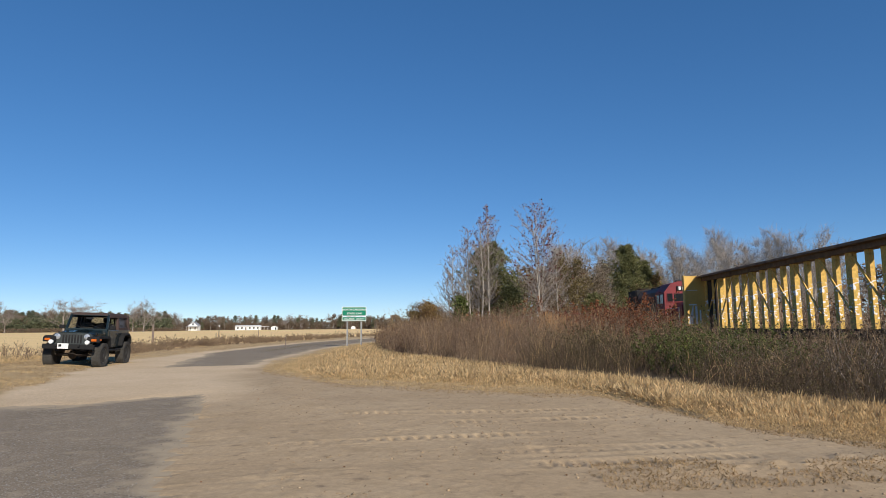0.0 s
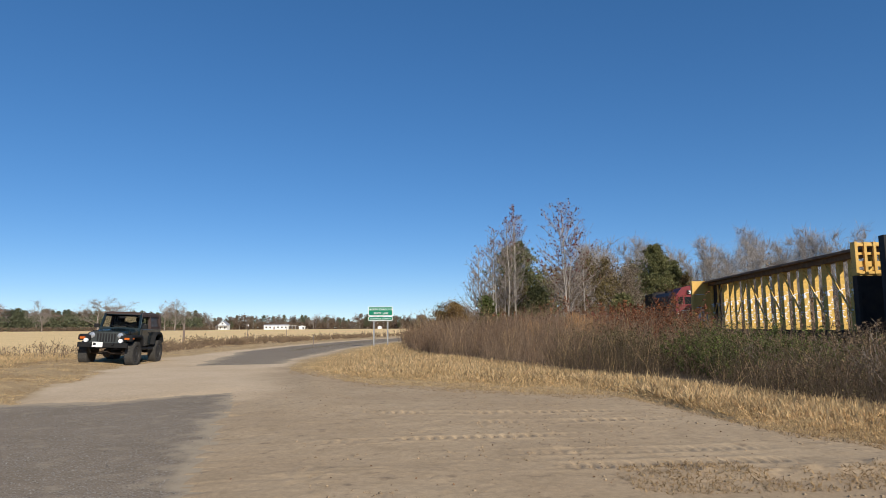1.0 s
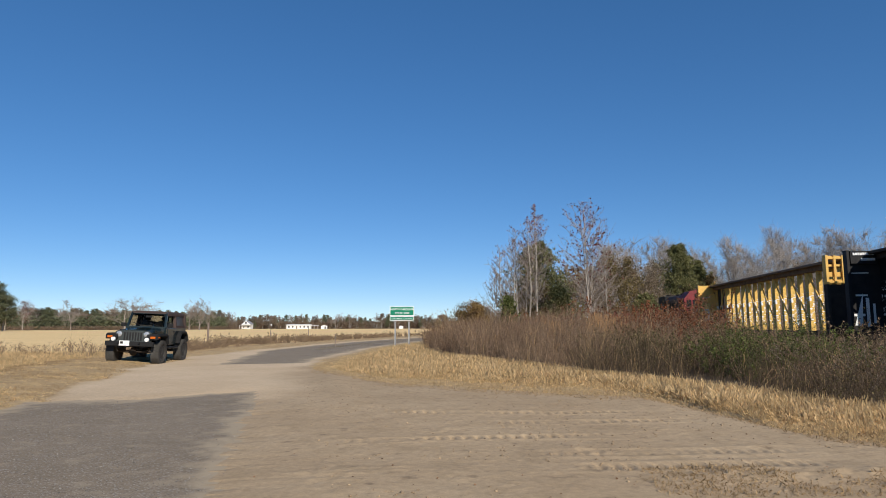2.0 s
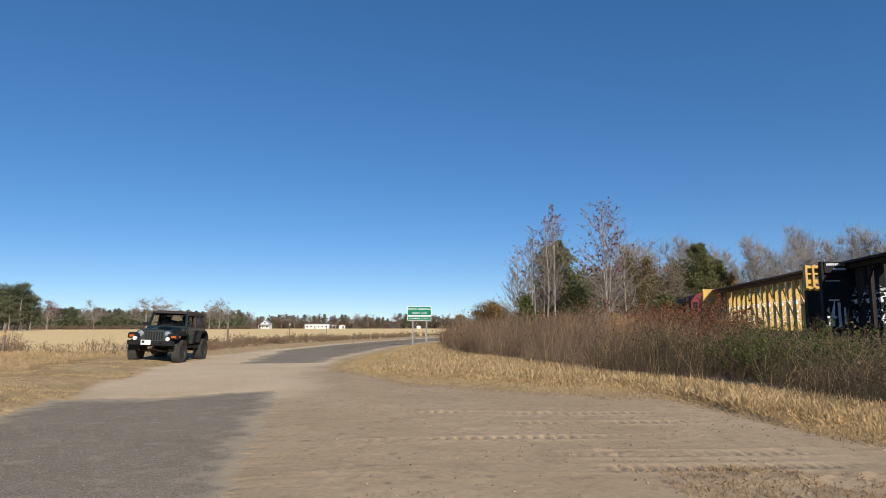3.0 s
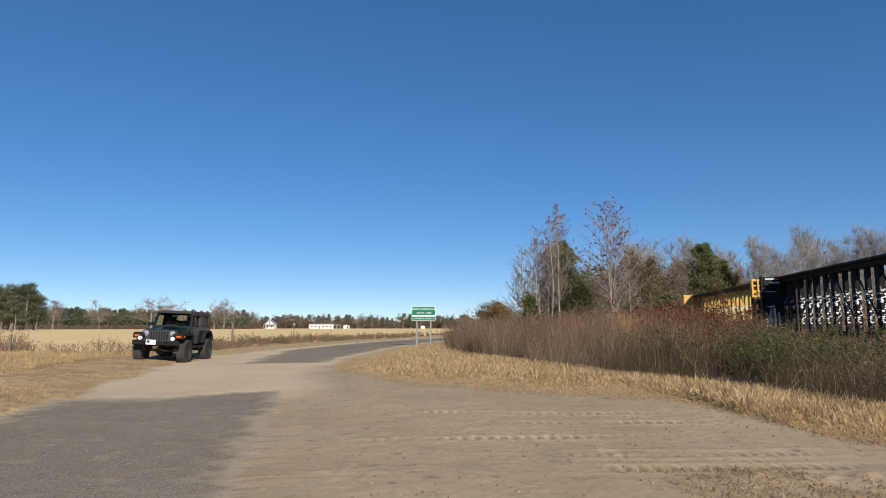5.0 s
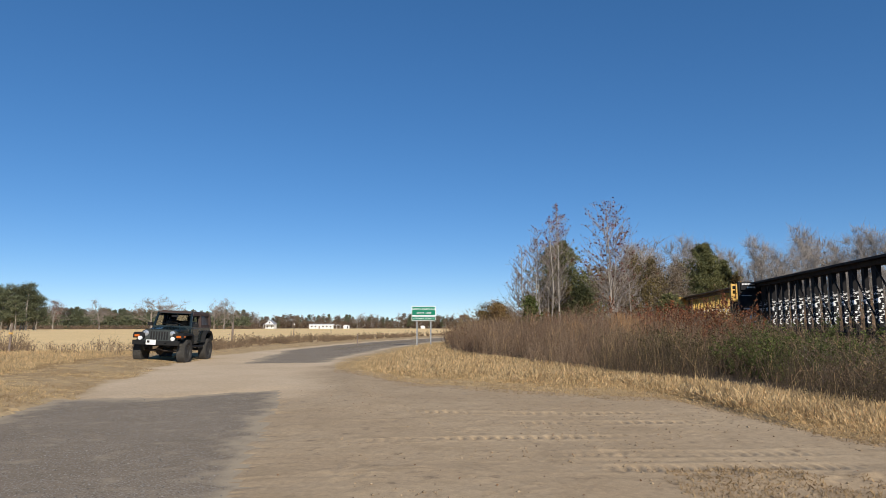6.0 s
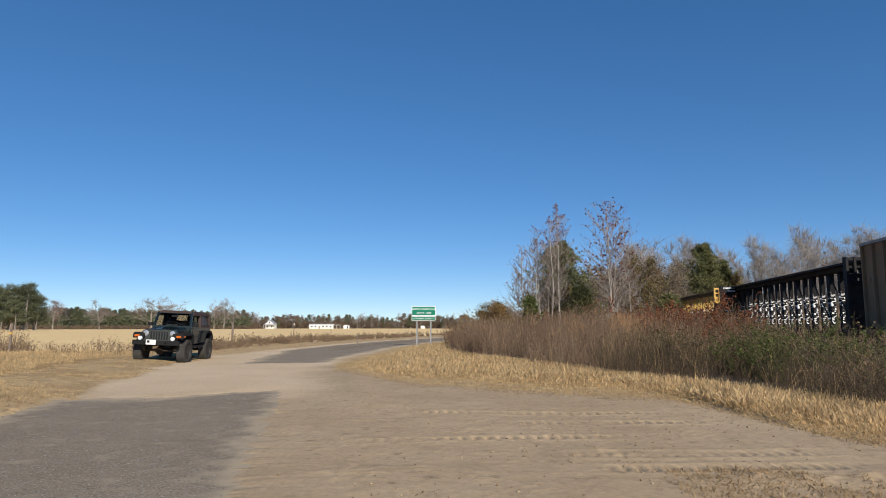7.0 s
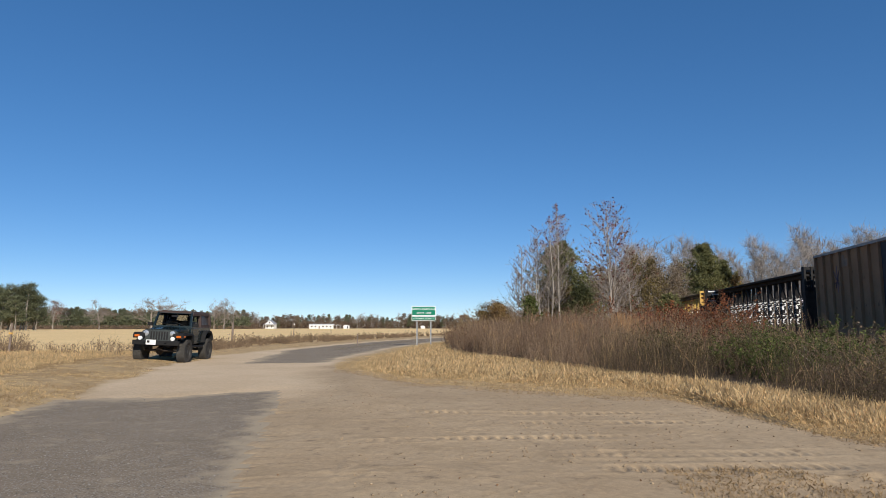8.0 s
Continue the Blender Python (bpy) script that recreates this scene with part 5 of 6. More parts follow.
def brush(name, label, x, y, h, seed, stem_mat, leaf_mat, stems=6, twigs=10, leaves=30, size=0.03, spread=0.28, thick=0.0045, long=1.6):
    r = np.random.default_rng(seed)
    n = len(x)
    z = ground_z(x, y)
    foot = np.repeat(np.stack((x, y, z - 0.03), 1), stems, 0)
    foot[:, :2] += r.normal(size=(n * stems, 2)) * 0.12
    hh = np.repeat(h, stems) * (0.45 + 0.65 * r.random(n * stems) ** 0.8 + 0.25 * (r.random(n * stems) > 0.94))
    d = r.normal(size=(n * stems, 3)) * spread
    d[:, 2] = 1.0
    d /= np.linalg.norm(d, axis=1, keepdims=True)
    mid = foot + d * hh[:, None] * 0.55
    d2 = d + r.normal(size=d.shape) * 0.22
    d2 /= np.linalg.norm(d2, axis=1, keepdims=True)
    top = mid + d2 * hh[:, None] * 0.45
    s = Soup()
    k = np.clip(np.repeat(y, stems) / 22, 0.8, 2.2)
    s.stems(foot, mid, thick * k, thick * 0.75 * k), s.stems(mid, top, thick * 0.75 * k, thick * 0.35 * k)
    m = n * twigs
    pick = r.integers(0, n * stems, m)
    f = r.random((m, 1)) ** 0.7
    a = np.where(f < 0.5, foot[pick] + (mid[pick] - foot[pick]) * f * 2, mid[pick] + (top[pick] - mid[pick]) * (f * 2 - 1))
    td = d[pick] * 0.7 + r.normal(size=(m, 3)) * 0.6 + [0, 0, 0.25]
    td /= np.linalg.norm(td, axis=1, keepdims=True)
    b = a + td * (hh[pick] * (0.10 + 0.22 * r.random(m)))[:, None]
    s.stems(a, b, thick * 0.5 * k[pick], thick * 0.25 * k[pick])
    if leaves:
        m = n * leaves
        pk = r.integers(0, len(a), m)
        c = a[pk] + (b[pk] - a[pk]) * (0.3 + 0.8 * r.random((m, 1))) + r.normal(size=(m, 3)) * 0.02
        s.leaves(c, size * (0.6 + 0.8 * r.random(m)) * np.clip(c[:, 1] / 25, 0.8, 1.8), 1, long)
    ob = grow(s.mesh(name), name, [M[stem_mat], M[leaf_mat]])
    return tagged(ob, label, "shrubs", kind="stuff")


def grass(name, label, x, y, h, seed, mat_name="straw", width=0.0023, lean=0.62):
    """Bent dry blades, one quad each."""
    r = np.random.default_rng(seed)
    n = len(x)
    z = ground_z(x, y)
    a = np.stack((x, y, z - 0.01), 1)
    d = r.normal(size=(n, 3)) * lean
    d[:, 2] = 1.0
    d /= np.linalg.norm(d, axis=1, keepdims=True)
    s = np.cross(d, r.normal(size=(n, 3)))
    s /= np.linalg.norm(s, axis=1, keepdims=True)
    w = (width * np.clip(y / 14, 0.55, 3.5))[:, None]
    hh = (h * (0.5 + 0.8 * r.random(n)))[:, None]
    bend = r.normal(size=(n, 3)) * 0.5
    mid = a + d * hh * 0.6
    tip = mid + (d + bend) * hh * 0.4
    v = np.stack((a - s * w, a + s * w, mid + s * w * 0.7, tip), 1).reshape(-1, 3)
    f = (np.arange(n) * 4)[:, None] + np.arange(4)[None, :]
    ob = grow(mesh_np(name, v, f), name, M[mat_name])
    return tagged(ob, label, "grass", kind="stuff")


def scatter(n, x0, x1, y0, y1, seed, power=1.0):
    r = np.random.default_rng(seed)
    return x0 + (x1 - x0) * r.random(n), y0 + (y1 - y0) * r.random(n) ** power


x, y = in_brush(5000, 6, 36, 1)
gap = np.minimum.reduce([((x - cx) / rx) ** 2 + ((y - cy) / ry) ** 2 for cx, cy, rx, ry in ((8.2, 15.8, 2.0, 3.2), (7.6, 18.8, 1.9, 2.8), (10.5, 17.5, 2.0, 3.0), (10.4, 29.5, 2.6, 5.5), (9.0, 12.8, 1.4, 1.6))])
keep = ((gap > 1) | (np.random.default_rng(8).random(len(x)) < 0.35)) & (wave(x, y, 1.1, 56) + 0.5 * wave(x, y, 0.45, 57) > -0.22)
x, y = x[keep], y[keep]
near = y < 19 + 2 * wave(x, y, 2.0, 9)
brush("brush", "dense dark brown leafless brush along the railway", x[near], y[near], brush_height(x[near], y[near]), 2, "twig_dark", "olive_leaf", 6, 10, 16, 0.026)
brush("brush", "brown leafless brush with curled dead leaves", x[~near], y[~near], brush_height(x[~near], y[~near]), 5, "twig", "dry_leaf", 6, 9, 11, 0.03)
x, y = in_brush(2000, 26, 62, 3)
brush("brush", "tall reddish-brown brush behind the sign", x, y, brush_height(x, y) * 0.95, 4, "twig", "dry_leaf", 6, 9, 12, 0.035)


def patch(cx, cy, rx, ry, n, seed):
    r = np.random.default_rng(seed)
    a, q = r.random(n) * math.tau, np.sqrt(r.random(n))
    return cx + rx * q * np.cos(a), cy + ry * q * np.sin(a)


def shrub_patch(name, label, cx, cy, rx, ry, n, h, seed, stem, leaf, leaves, size, **kw):
    x, y = patch(cx, cy, rx, ry, n, seed)
    keep = track_x(y) - x > 3.0
    return brush(name, label, x[keep], y[keep], h * (0.7 + 0.5 * np.random.default_rng(seed).random(keep.sum())), seed + 1, stem, leaf, 5, 9, leaves, size, **kw)


shrub_patch("green_shrub", "green leafy shrub among brown brush", 8.4, 15.5, 1.5, 2.4, 130, 1.1, 11, "twig", "green_leaf", 170, 0.036, spread=0.45)
shrub_patch("olive_shrub", "olive green shrub thinning in autumn", 7.5, 18.5, 1.7, 2.6, 140, 1.15, 13, "twig", "olive_leaf", 110, 0.036, spread=0.4)
shrub_patch("olive_shrub", "dull olive shrub beside the railway", 10.5, 17.5, 2.0, 3.0, 120, 1.0, 15, "twig", "olive_leaf", 64, 0.038)
shrub_patch("green_shrub", "green leafy shrub low in the brush", 9.3, 13.2, 1.0, 1.2, 50, 0.85, 17, "twig", "green_leaf", 50, 0.035)
shrub_patch("rust_shrub", "tall shrub with rust-red autumn leaves", 10.8, 30, 2.6, 5.0, 170, 1.95, 19, "twig", "rust_leaf", 150, 0.05, spread=0.4)
shrub_patch("rust_shrub", "shrub with rust-brown leaves by the railway", 13.3, 38, 2.0, 5.0, 120, 2.0, 21, "twig", "rust_leaf", 110, 0.055, spread=0.4)
shrub_patch("rust_shrub", "leafy rust-brown shrub at the front of the brush", 9.6, 25.5, 2.0, 3.0, 90, 1.6, 29, "twig", "rust_leaf", 90, 0.045, spread=0.45)
shrub_patch("red_shrub", "dark red leafy shrub in the brush", 8.2, 28.5, 1.4, 2.6, 60, 1.7, 23, "twig", "red_leaf", 40, 0.05)
shrub_patch("rust_shrub", "low rust-coloured shrub behind the brush", 9.0, 40, 3.2, 4.0, 110, 2.1, 25, "twig", "rust_leaf", 50, 0.055)
shrub_patch("bramble", "tangled grey bramble in front of the train", 9.6, 12.5, 2.2, 3.5, 70, 1.15, 27, "twig_grey", "weed", 6, 0.035, spread=0.6, thick=0.006)

shrub_patch("tan_shrub", "tan dead leafy weeds before the train", 10.2, 14.6, 1.3, 2.0, 80, 1.1, 41, "twig", "tan_leaf", 60, 0.042, spread=0.4)
shrub_patch("tan_shrub", "tan dead leafy weeds low in the brush", 8.2, 11.8, 1.2, 1.4, 60, 0.75, 43, "twig", "tan_leaf", 50, 0.035, spread=0.45)
shrub_patch("green_shrub", "yellow-green leafy shrub by the railway", 11.0, 20.5, 1.2, 1.6, 70, 1.25, 51, "twig", "green_leaf", 120, 0.042, spread=0.45)
shrub_patch("olive_shrub", "sparse olive shrub among reddish brush", 6.6, 22.5, 1.2, 2.2, 60, 1.2, 53, "twig", "olive_leaf", 50, 0.04, spread=0.4)


def canes(n, y0, y1, seed):
    """Pale arching canes leaning out of the brush."""
    r = np.random.default_rng(seed)
    x, y = in_brush(n, y0, y1, seed + 1)
    n = len(x)
    p = np.column_stack((x, y, ground_z(x, y)))
    a = r.random(n) * math.tau
    ln, out = 0.9 + 0.9 * r.random(n), 0.15 + 0.35 * r.random(n)
    s = Soup()
    steep = np.full(n, 1.35)
    for k in range(6):
        d = np.column_stack((np.cos(a) * np.cos(steep), np.sin(a) * np.cos(steep), np.sin(steep)))
        q = p + d * (ln / 5)[:, None]
        s.stems(p, q, 0.0062 - 0.0008 * k, 0.0054 - 0.0008 * k)
        side = q + (r.normal(size=(n, 3)) * 0.5 + d * 0.6) * (0.10 + 0.16 * r.random((n, 1)))
        s.stems(q, side, 0.003, 0.002)
        p, steep = q, steep - out * (0.4 + 0.25 * k)
    tagged(grow(s.mesh("canes"), "canes", M["tan_leaf"]), "pale arching canes in the brush", "canes", kind="stuff")


canes(45, 8, 18, 55)
x, y = in_brush(420, 10, 50, 44)
brush("dry_stalks", "pale dry stalks standing in the brush", x, y, brush_height(x, y) * 1.05, 45, "straw", "weed", 4, 3, 4, 0.03, spread=0.2, thick=0.004)
x, y = scatter(17000, 1.9, 5.2, 5.0, 6.5, 46)
keep = wave(x, y, 0.5, 47) + wave(x, y, 0.15, 48) * 0.5 > 0.05 + 0.9 * smooth((6.4 - 0.2 * x - y + 0.0) / -0.8) - 0.5 * smooth((x - 3) / 1.5)
grass("thatch", "scattered dead straw trodden into the mud", x[keep], y[keep], np.full(keep.sum(), 0.045), 49, "thatch", lean=1.8)
TAWNY = mat("tawny_grass", (0.50, 0.29, 0.13), (0.38, 0.21, 0.09), island=0.3)


def sedge(x, y, h, seed):
    """A tuft of upright tawny broom grass."""
    r = np.random.default_rng(seed)
    n = 260
    s = Soup()
    foot = np.column_stack((r.normal(size=(n, 2)) * 0.10, np.zeros(n)))
    tip = foot * [2.6, 2.6, 1] + np.column_stack((r.normal(size=(n, 2)) * 0.06, h * (0.55 + 0.5 * r.random(n))))
    s.stems(foot, tip, 0.008, 0.005)
    ob = grow(s.mesh("broom_grass"), "broom_grass", TAWNY)
    ob.location = (x, y, float(ground_z(x, y)))
    tagged(ob, "upright tuft of tawny broom grass", "grass tuft", "broom grass tufts")


for k, (px, y, h) in enumerate(((1097, 26, 1.75), (1108, 26.5, 1.5), (1132, 27, 1.7), (1140, 27.5, 1.5), (1021, 28, 1.5), (1028, 29, 1.3), (1085, 27.5, 1.3))):
    sedge((px - 784) / 1134 * y, y, h, 900 + k)


def fan(n, u0, u1, y0, y1, seed):
    """Plan points spread evenly over bearings and thinning with distance."""
    r = np.random.default_rng(seed)
    y = y0 * (y1 / y0) ** r.random(n)
    return (u0 + (u1 - u0) * r.random(n)) * y, y


# verge between the sand and the brush
x, y = fan(900000, -0.26, 0.86, 5.0, 50, 31)
sd = sand_zone(x, y)
clump = wave(x, y, 0.5, 71)
keep = (sd < -0.02 + 0.3 * clump) & (x < brush_edge(y) + 0.4) & (asphalt_bare(x, y) < -0.1) & (x > road_right(y) + 0.2) & (clump > -0.8)
x, y = x[keep], y[keep]
depth = smooth(-(sand_zone(x, y) + 0.3) / 2.4)
grass("verge_grass", "bleached dry grass along the brush", x, y, 0.02 + (0.02 + 0.145 * depth) * (0.85 + 0.35 * wave(x, y, 0.9, 72)), 33, lean=0.95)
# flattened brown thatch at the edge of the sand
x, y = fan(200000, -0.25, 0.86, 5.0, 26, 32)
sd = sand_zone(x, y) + 0.5 * wave(x, y, 0.7, 78)
keep = (np.abs(sd) < 0.7) & (x > road_right(y) + 0.8) & (x < brush_edge(y))
grass("thatch", "flattened brown dead grass at the edge of the sand", x[keep], y[keep], np.full(keep.sum(), 0.05), 34, "thatch", lean=1.6)
# verge on the field side of the road
x, y = fan(420000, -0.86, -0.06, 6.5, 75, 35)
sd = sand_zone(x, y)
clump = wave(x, y, 0.6, 73)
keep = (sd < 0.0 + 0.3 * clump) & ((x < road_left(y) + 0.3) | ((y < 26) & (x < -4.5))) & (asphalt_bare(x, y) < -0.1) & (x > -36) & ((y < 30.5 + 1.5 * clump) | (x > road_left(y) - 4.5 + clump))
x, y = x[keep], y[keep]
depth = smooth((-sand_zone(x, y) - 2.2) / 3.0)
low = depth < 0.25
h = (0.055 + 0.11 * depth) * (0.8 + 0.5 * wave(x, y, 1.2, 74))
grass("verge_grass", "short dry grass beside the field", x[~low], y[~low], h[~low], 37)
pale = wave(x, y, 0.8, 79) + 0.6 * wave(x, y, 0.2, 80) > 0.12
grass("verge_grass", "low bleached grass on the verge", x[low & pale], y[low & pale], h[low & pale], 38, lean=1.0)
grass("thatch", "low brown thatch on the verge", x[low & ~pale], y[low & ~pale], h[low & ~pale], 39, "thatch", lean=1.2)


# ---- distance ----
FAR = {}


def far_tree(kind, k, fine):
    """One of a few 12 m far trees as arrays. Kinds: 1 pine, 2 and 3 brown oaks, 4 bare, 5 red maple, 6 old clumped pine."""
    key = (kind, k, fine)
    if key not in FAR:
        r = np.random.default_rng(7000 + 10 * kind + k)
        s = Soup()
        h = 12.0
        if kind == 1:
            trunk, stems, c, d = pine_arrays(h, h * 0.27, 7100 + k, 900 if fine else 420, bare=0.18)
            s.stems(np.array([q[0] for q in trunk]), np.array([q[1] for q in trunk]), 0.16, 0.08, 0)
            cc = np.repeat(c, 3, 0) + r.normal(size=(len(c) * 3, 3)) * 0.3
            s.leaves(cc, (0.34 if fine else 0.5) * (0.7 + 0.6 * r.random(len(cc))), 1, 1.4, None, thin=0.7)
        elif kind == 6:
            zz = np.linspace(0, h, 9)
            ax = np.column_stack((np.cumsum(r.normal(size=(9, 2)) * 0.10, 0), zz))
            rad = 0.20 * (1 - zz / h) + 0.05
            s.stems(ax[:-1], ax[1:], rad[:-1], rad[1:], 0)
            for q in range(26):
                f = 0.2 + 0.8 * (q + r.random()) / 26
                foot = np.array([np.interp(f * h, zz, ax[:, e]) for e in range(3)])
                ang, ln = r.random() * math.tau, h * (0.05 + 0.17 * math.sin(min(1.0, (1.06 - f) * 1.9) * 1.57)) * (0.6 + 0.6 * r.random())
                tip = foot + np.array([math.cos(ang) * ln, math.sin(ang) * ln, 0.35 * ln])
                s.stems(foot[None], tip[None], 0.07, 0.03, 0)
                m = 210
                puff = r.normal(size=(m, 3)) * np.array([0.72, 0.72, 0.38]) * (0.7 + 0.5 * r.random())
                s.leaves(tip + puff, 0.26 * (0.7 + 0.6 * r.random(m)), 1, 1.4, None, thin=0.7)
        else:
            segs = fit_height(skeleton(h, h * 0.02, r, levels=3 if kind == 4 else 2, fork=(7 if fine else 6) if kind == 4 else 7, spread=0.6, start=0.2, shrink=0.56, up=0.45, rmin=0.012), h)
            a, b, r0, r1 = seg_arrays(segs, lambda l: True)
            s.stems(a, b, np.maximum(r0, 0.028), np.maximum(r1, 0.02), 4 if kind == 4 else 0)
            a, b, r0, r1 = seg_arrays(segs, lambda l: l >= 1)
            m = 520 if fine else 240
            pk = r.integers(0, len(a), m)
            foot = a[pk] + (b[pk] - a[pk]) * r.random((m, 1))
            s.stems(foot, foot + (r.normal(size=(m, 3)) * 0.6 + [0, 0, 0.3]) * 0.9, 0.022, 0.014, 4)
            if kind != 4:
                m = 420 if kind == 5 else (1300 if fine else 500)
                pk = r.integers(0, len(a), m)
                c = a[pk] + (b[pk] - a[pk]) * r.random((m, 1)) + r.normal(size=(m, 3)) * 0.5
                s.leaves(c, (0.3 if fine else 0.5) * (0.6 + 0.8 * r.random(m)), kind, 1.2)
        FAR[key] = s.arrays()
    return FAR[key]


def woods(name, label, trees, seed, fine=True):
    """Many far trees in one mesh. trees: rows of (x, y, height, width, kind)."""
    r = np.random.default_rng(seed)
    mats = [M["bark"], M["hazed_needles"], M["far_leaf"], M["faded_leaf"], M["far_twig"], M["red_leaf"]]
    s = Soup()
    for x, y, h, w, kind in trees:
        v, f, m = far_tree(kind, int(r.integers(6)), fine)
        t = r.random() * math.tau
        k = h / 12.0
        kw = w / 3.4 if kind in (1, 6) else k * w
        q = np.column_stack(((v[:, 0] * math.cos(t) - v[:, 1] * math.sin(t)) * kw, (v[:, 0] * math.sin(t) + v[:, 1] * math.cos(t)) * kw, v[:, 2] * k)) + [x, y, 0]
        s.v.append(q), s.f.append(f + s.n), s.m.append(m)
        s.n += len(q)
    ob = grow(s.mesh(name), name, mats)
    return tagged(ob, label, "woods", kind="stuff")


def tree_row(n, u0, u1, dist, jitter, hmin, hmax, seed, pines=0.5, kinds=(2, 3, 4, 4, 2)):
    r = np.random.default_rng(seed)
    out = []
    for k in range(n):
        u = u0 + (u1 - u0) * (k + r.random()) / n
        y = dist(u) + r.random() * jitter
        kind = 1 if r.random() < pines else int(r.choice(kinds))
        h = (hmin + (hmax - hmin) * r.random()) * (1.15 if kind == 4 else 1.0)
        out.append((u * y, y, h, (h * 0.28 if kind == 1 else 1.0 + 0.4 * r.random()), kind))
    return out


woods("woods", "far edge of pine and bare hardwood woods", tree_row(190, -0.80, -0.30, lambda u: 330 + (u + 0.8) * 280, 40, 9.5, 14, 81, 0.62), 82)
woods("woods", "deeper row of the far woods", tree_row(70, -0.82, -0.28, lambda u: 375 + (u + 0.8) * 280, 30, 9, 13, 78, 0.6), 79, False)
woods("woods", "far low tree line beyond the field", tree_row(280, -0.34, 0.24, lambda u: 515, 70, 5, 12, 83, 0.3, (2, 3, 4, 2)), 84, False)
woods("woods", "group of tall pines at the field edge", [(u * y, y, h, h * 0.29, 6) for u, y, h in ((-0.675, 240, 14.5), (-0.65, 242, 15), (-0.69, 243, 15), (-0.635, 246, 12), (-0.667, 236, 10), (-0.672, 232, 15.5), (-0.645, 235, 16.5), (-0.662, 228, 12), (-0.63, 238, 12.5), (-0.70, 236, 15.5), (-0.72, 238, 15), (-0.655, 240, 14), (-0.685, 231, 12))], 85, 2)
woods("woods", "lone bare trees and a red maple before the woods", [(-0.605 * 300, 300, 13.5, 1.0, 5), (-0.533 * 300, 300, 14, 1.2, 4), (-0.452 * 310, 310, 16, 1.7, 4), (-0.435 * 312, 312, 15, 1.5, 4), (-0.34 * 330, 330, 16, 1.5, 4), (-0.355 * 330, 330, 13.5, 1.3, 4), (-0.325 * 335, 335, 11, 1.1, 4), (-0.70 * 290, 290, 13, 1.2, 4)], 86)
woods("woods", "mixed woods closing the view behind the railway", tree_row(42, 0.20, 0.85, lambda u: 118, 30, 10, 15.5, 89, 0.06, (4, 4, 4, 3)), 90, False)


def far_brush(label, u0, u1, dist, depth, n, h, seed, leaf, size):
    r = np.random.default_rng(seed)
    u = u0 + (u1 - u0) * r.random(n)
    y = dist + (u + 0.8) * 200 * (dist < 400) + depth * r.random(n)
    s = Soup()
    m = 26
    c = np.repeat(np.column_stack((u * y, y, np.zeros(n))), m, 0)
    c += r.normal(size=c.shape) * [1.1, 1.1, 0]
    c[:, 2] = h * r.random(n * m) ** 1.2
    s.leaves(c, size * (0.6 + 0.8 * r.random(n * m)), 0, 1.4)
    ob = grow(s.mesh("undergrowth"), "undergrowth", M[leaf])
    tagged(ob, label, "undergrowth", kind="stuff")


far_brush("dark red-brown undergrowth along the far woods", -0.82, -0.28, 285, 12, 500, 2.0, 91, "far_leaf", 0.4)
far_brush("dull undergrowth under the far tree line", -0.34, 0.24, 520, 30, 1100, 5.5, 92, "far_leaf", 0.7)
far_brush("green undergrowth at the edge of the woods", -0.82, -0.30, 345, 30, 1300, 8.5, 93, "hazed_needles", 0.7)


# ---- far buildings ----
def gable_house(name, label, u, y, w, d, wall, ridge, roof_mat, windows):
    z = float(ground_z(u * y, y))
    h = thing(name, pose(u * y, y, z), label, "house")
    part("wall", boxes((-w / 2, w / 2, -d / 2, d / 2, -0.3, wall)), M["white"], h, "white clapboard wall")
    part("roof", prism(bmesh.new(), [(-w / 2 - 0.4, wall), (0, ridge), (w / 2 + 0.4, wall), (w / 2 + 0.4, wall - 0.2), (-w / 2 - 0.4, wall - 0.2)], "y", -d / 2 + 0.02, d / 2 + 0.3), roof_mat, h, "pitched roof")
    part("gable", prism(bmesh.new(), [(-w / 2 + 0.2, wall + 0.004), (w / 2 - 0.2, wall + 0.004), (0, ridge - 0.3)], "y", -d / 2 - 0.05, -d / 2 + 0.015), M["white"], h, "white gable")
    for x, zz, ww, hh in windows:
        win = part("window", boxes((x - ww / 2, x + ww / 2, -d / 2 - 0.12, -d / 2 - 0.06, zz, zz + hh)), M["glass_dark"], h, "dark window")
        part("window_sill", boxes((x - ww / 2 - 0.1, x + ww / 2 + 0.1, -d / 2 - 0.2, -d / 2 - 0.05, zz - 0.12, zz)), M["white"], win)
    return h


farm = gable_house("farmhouse", "white two-storey farmhouse with a porch", -0.2668, 478, 6.4, 8, 3.6, 6.3, M["roof_grey"], [(-1.6, 0.9, 0.9, 1.4), (1.6, 0.9, 0.9, 1.4), (0, 3.9, 1.0, 1.2)])
part("porch_roof", boxes((-4.2, 4.4, -6.2, -4.0, 2.8, 3.1)), M["roof_grey"], farm, "low porch roof")
for x in (-4.0, -1.4, 1.4, 4.2):
    part("porch_post", boxes((x - 0.1, x + 0.1, -6.1, -5.9, -0.3, 2.8)), M["white"], farm)


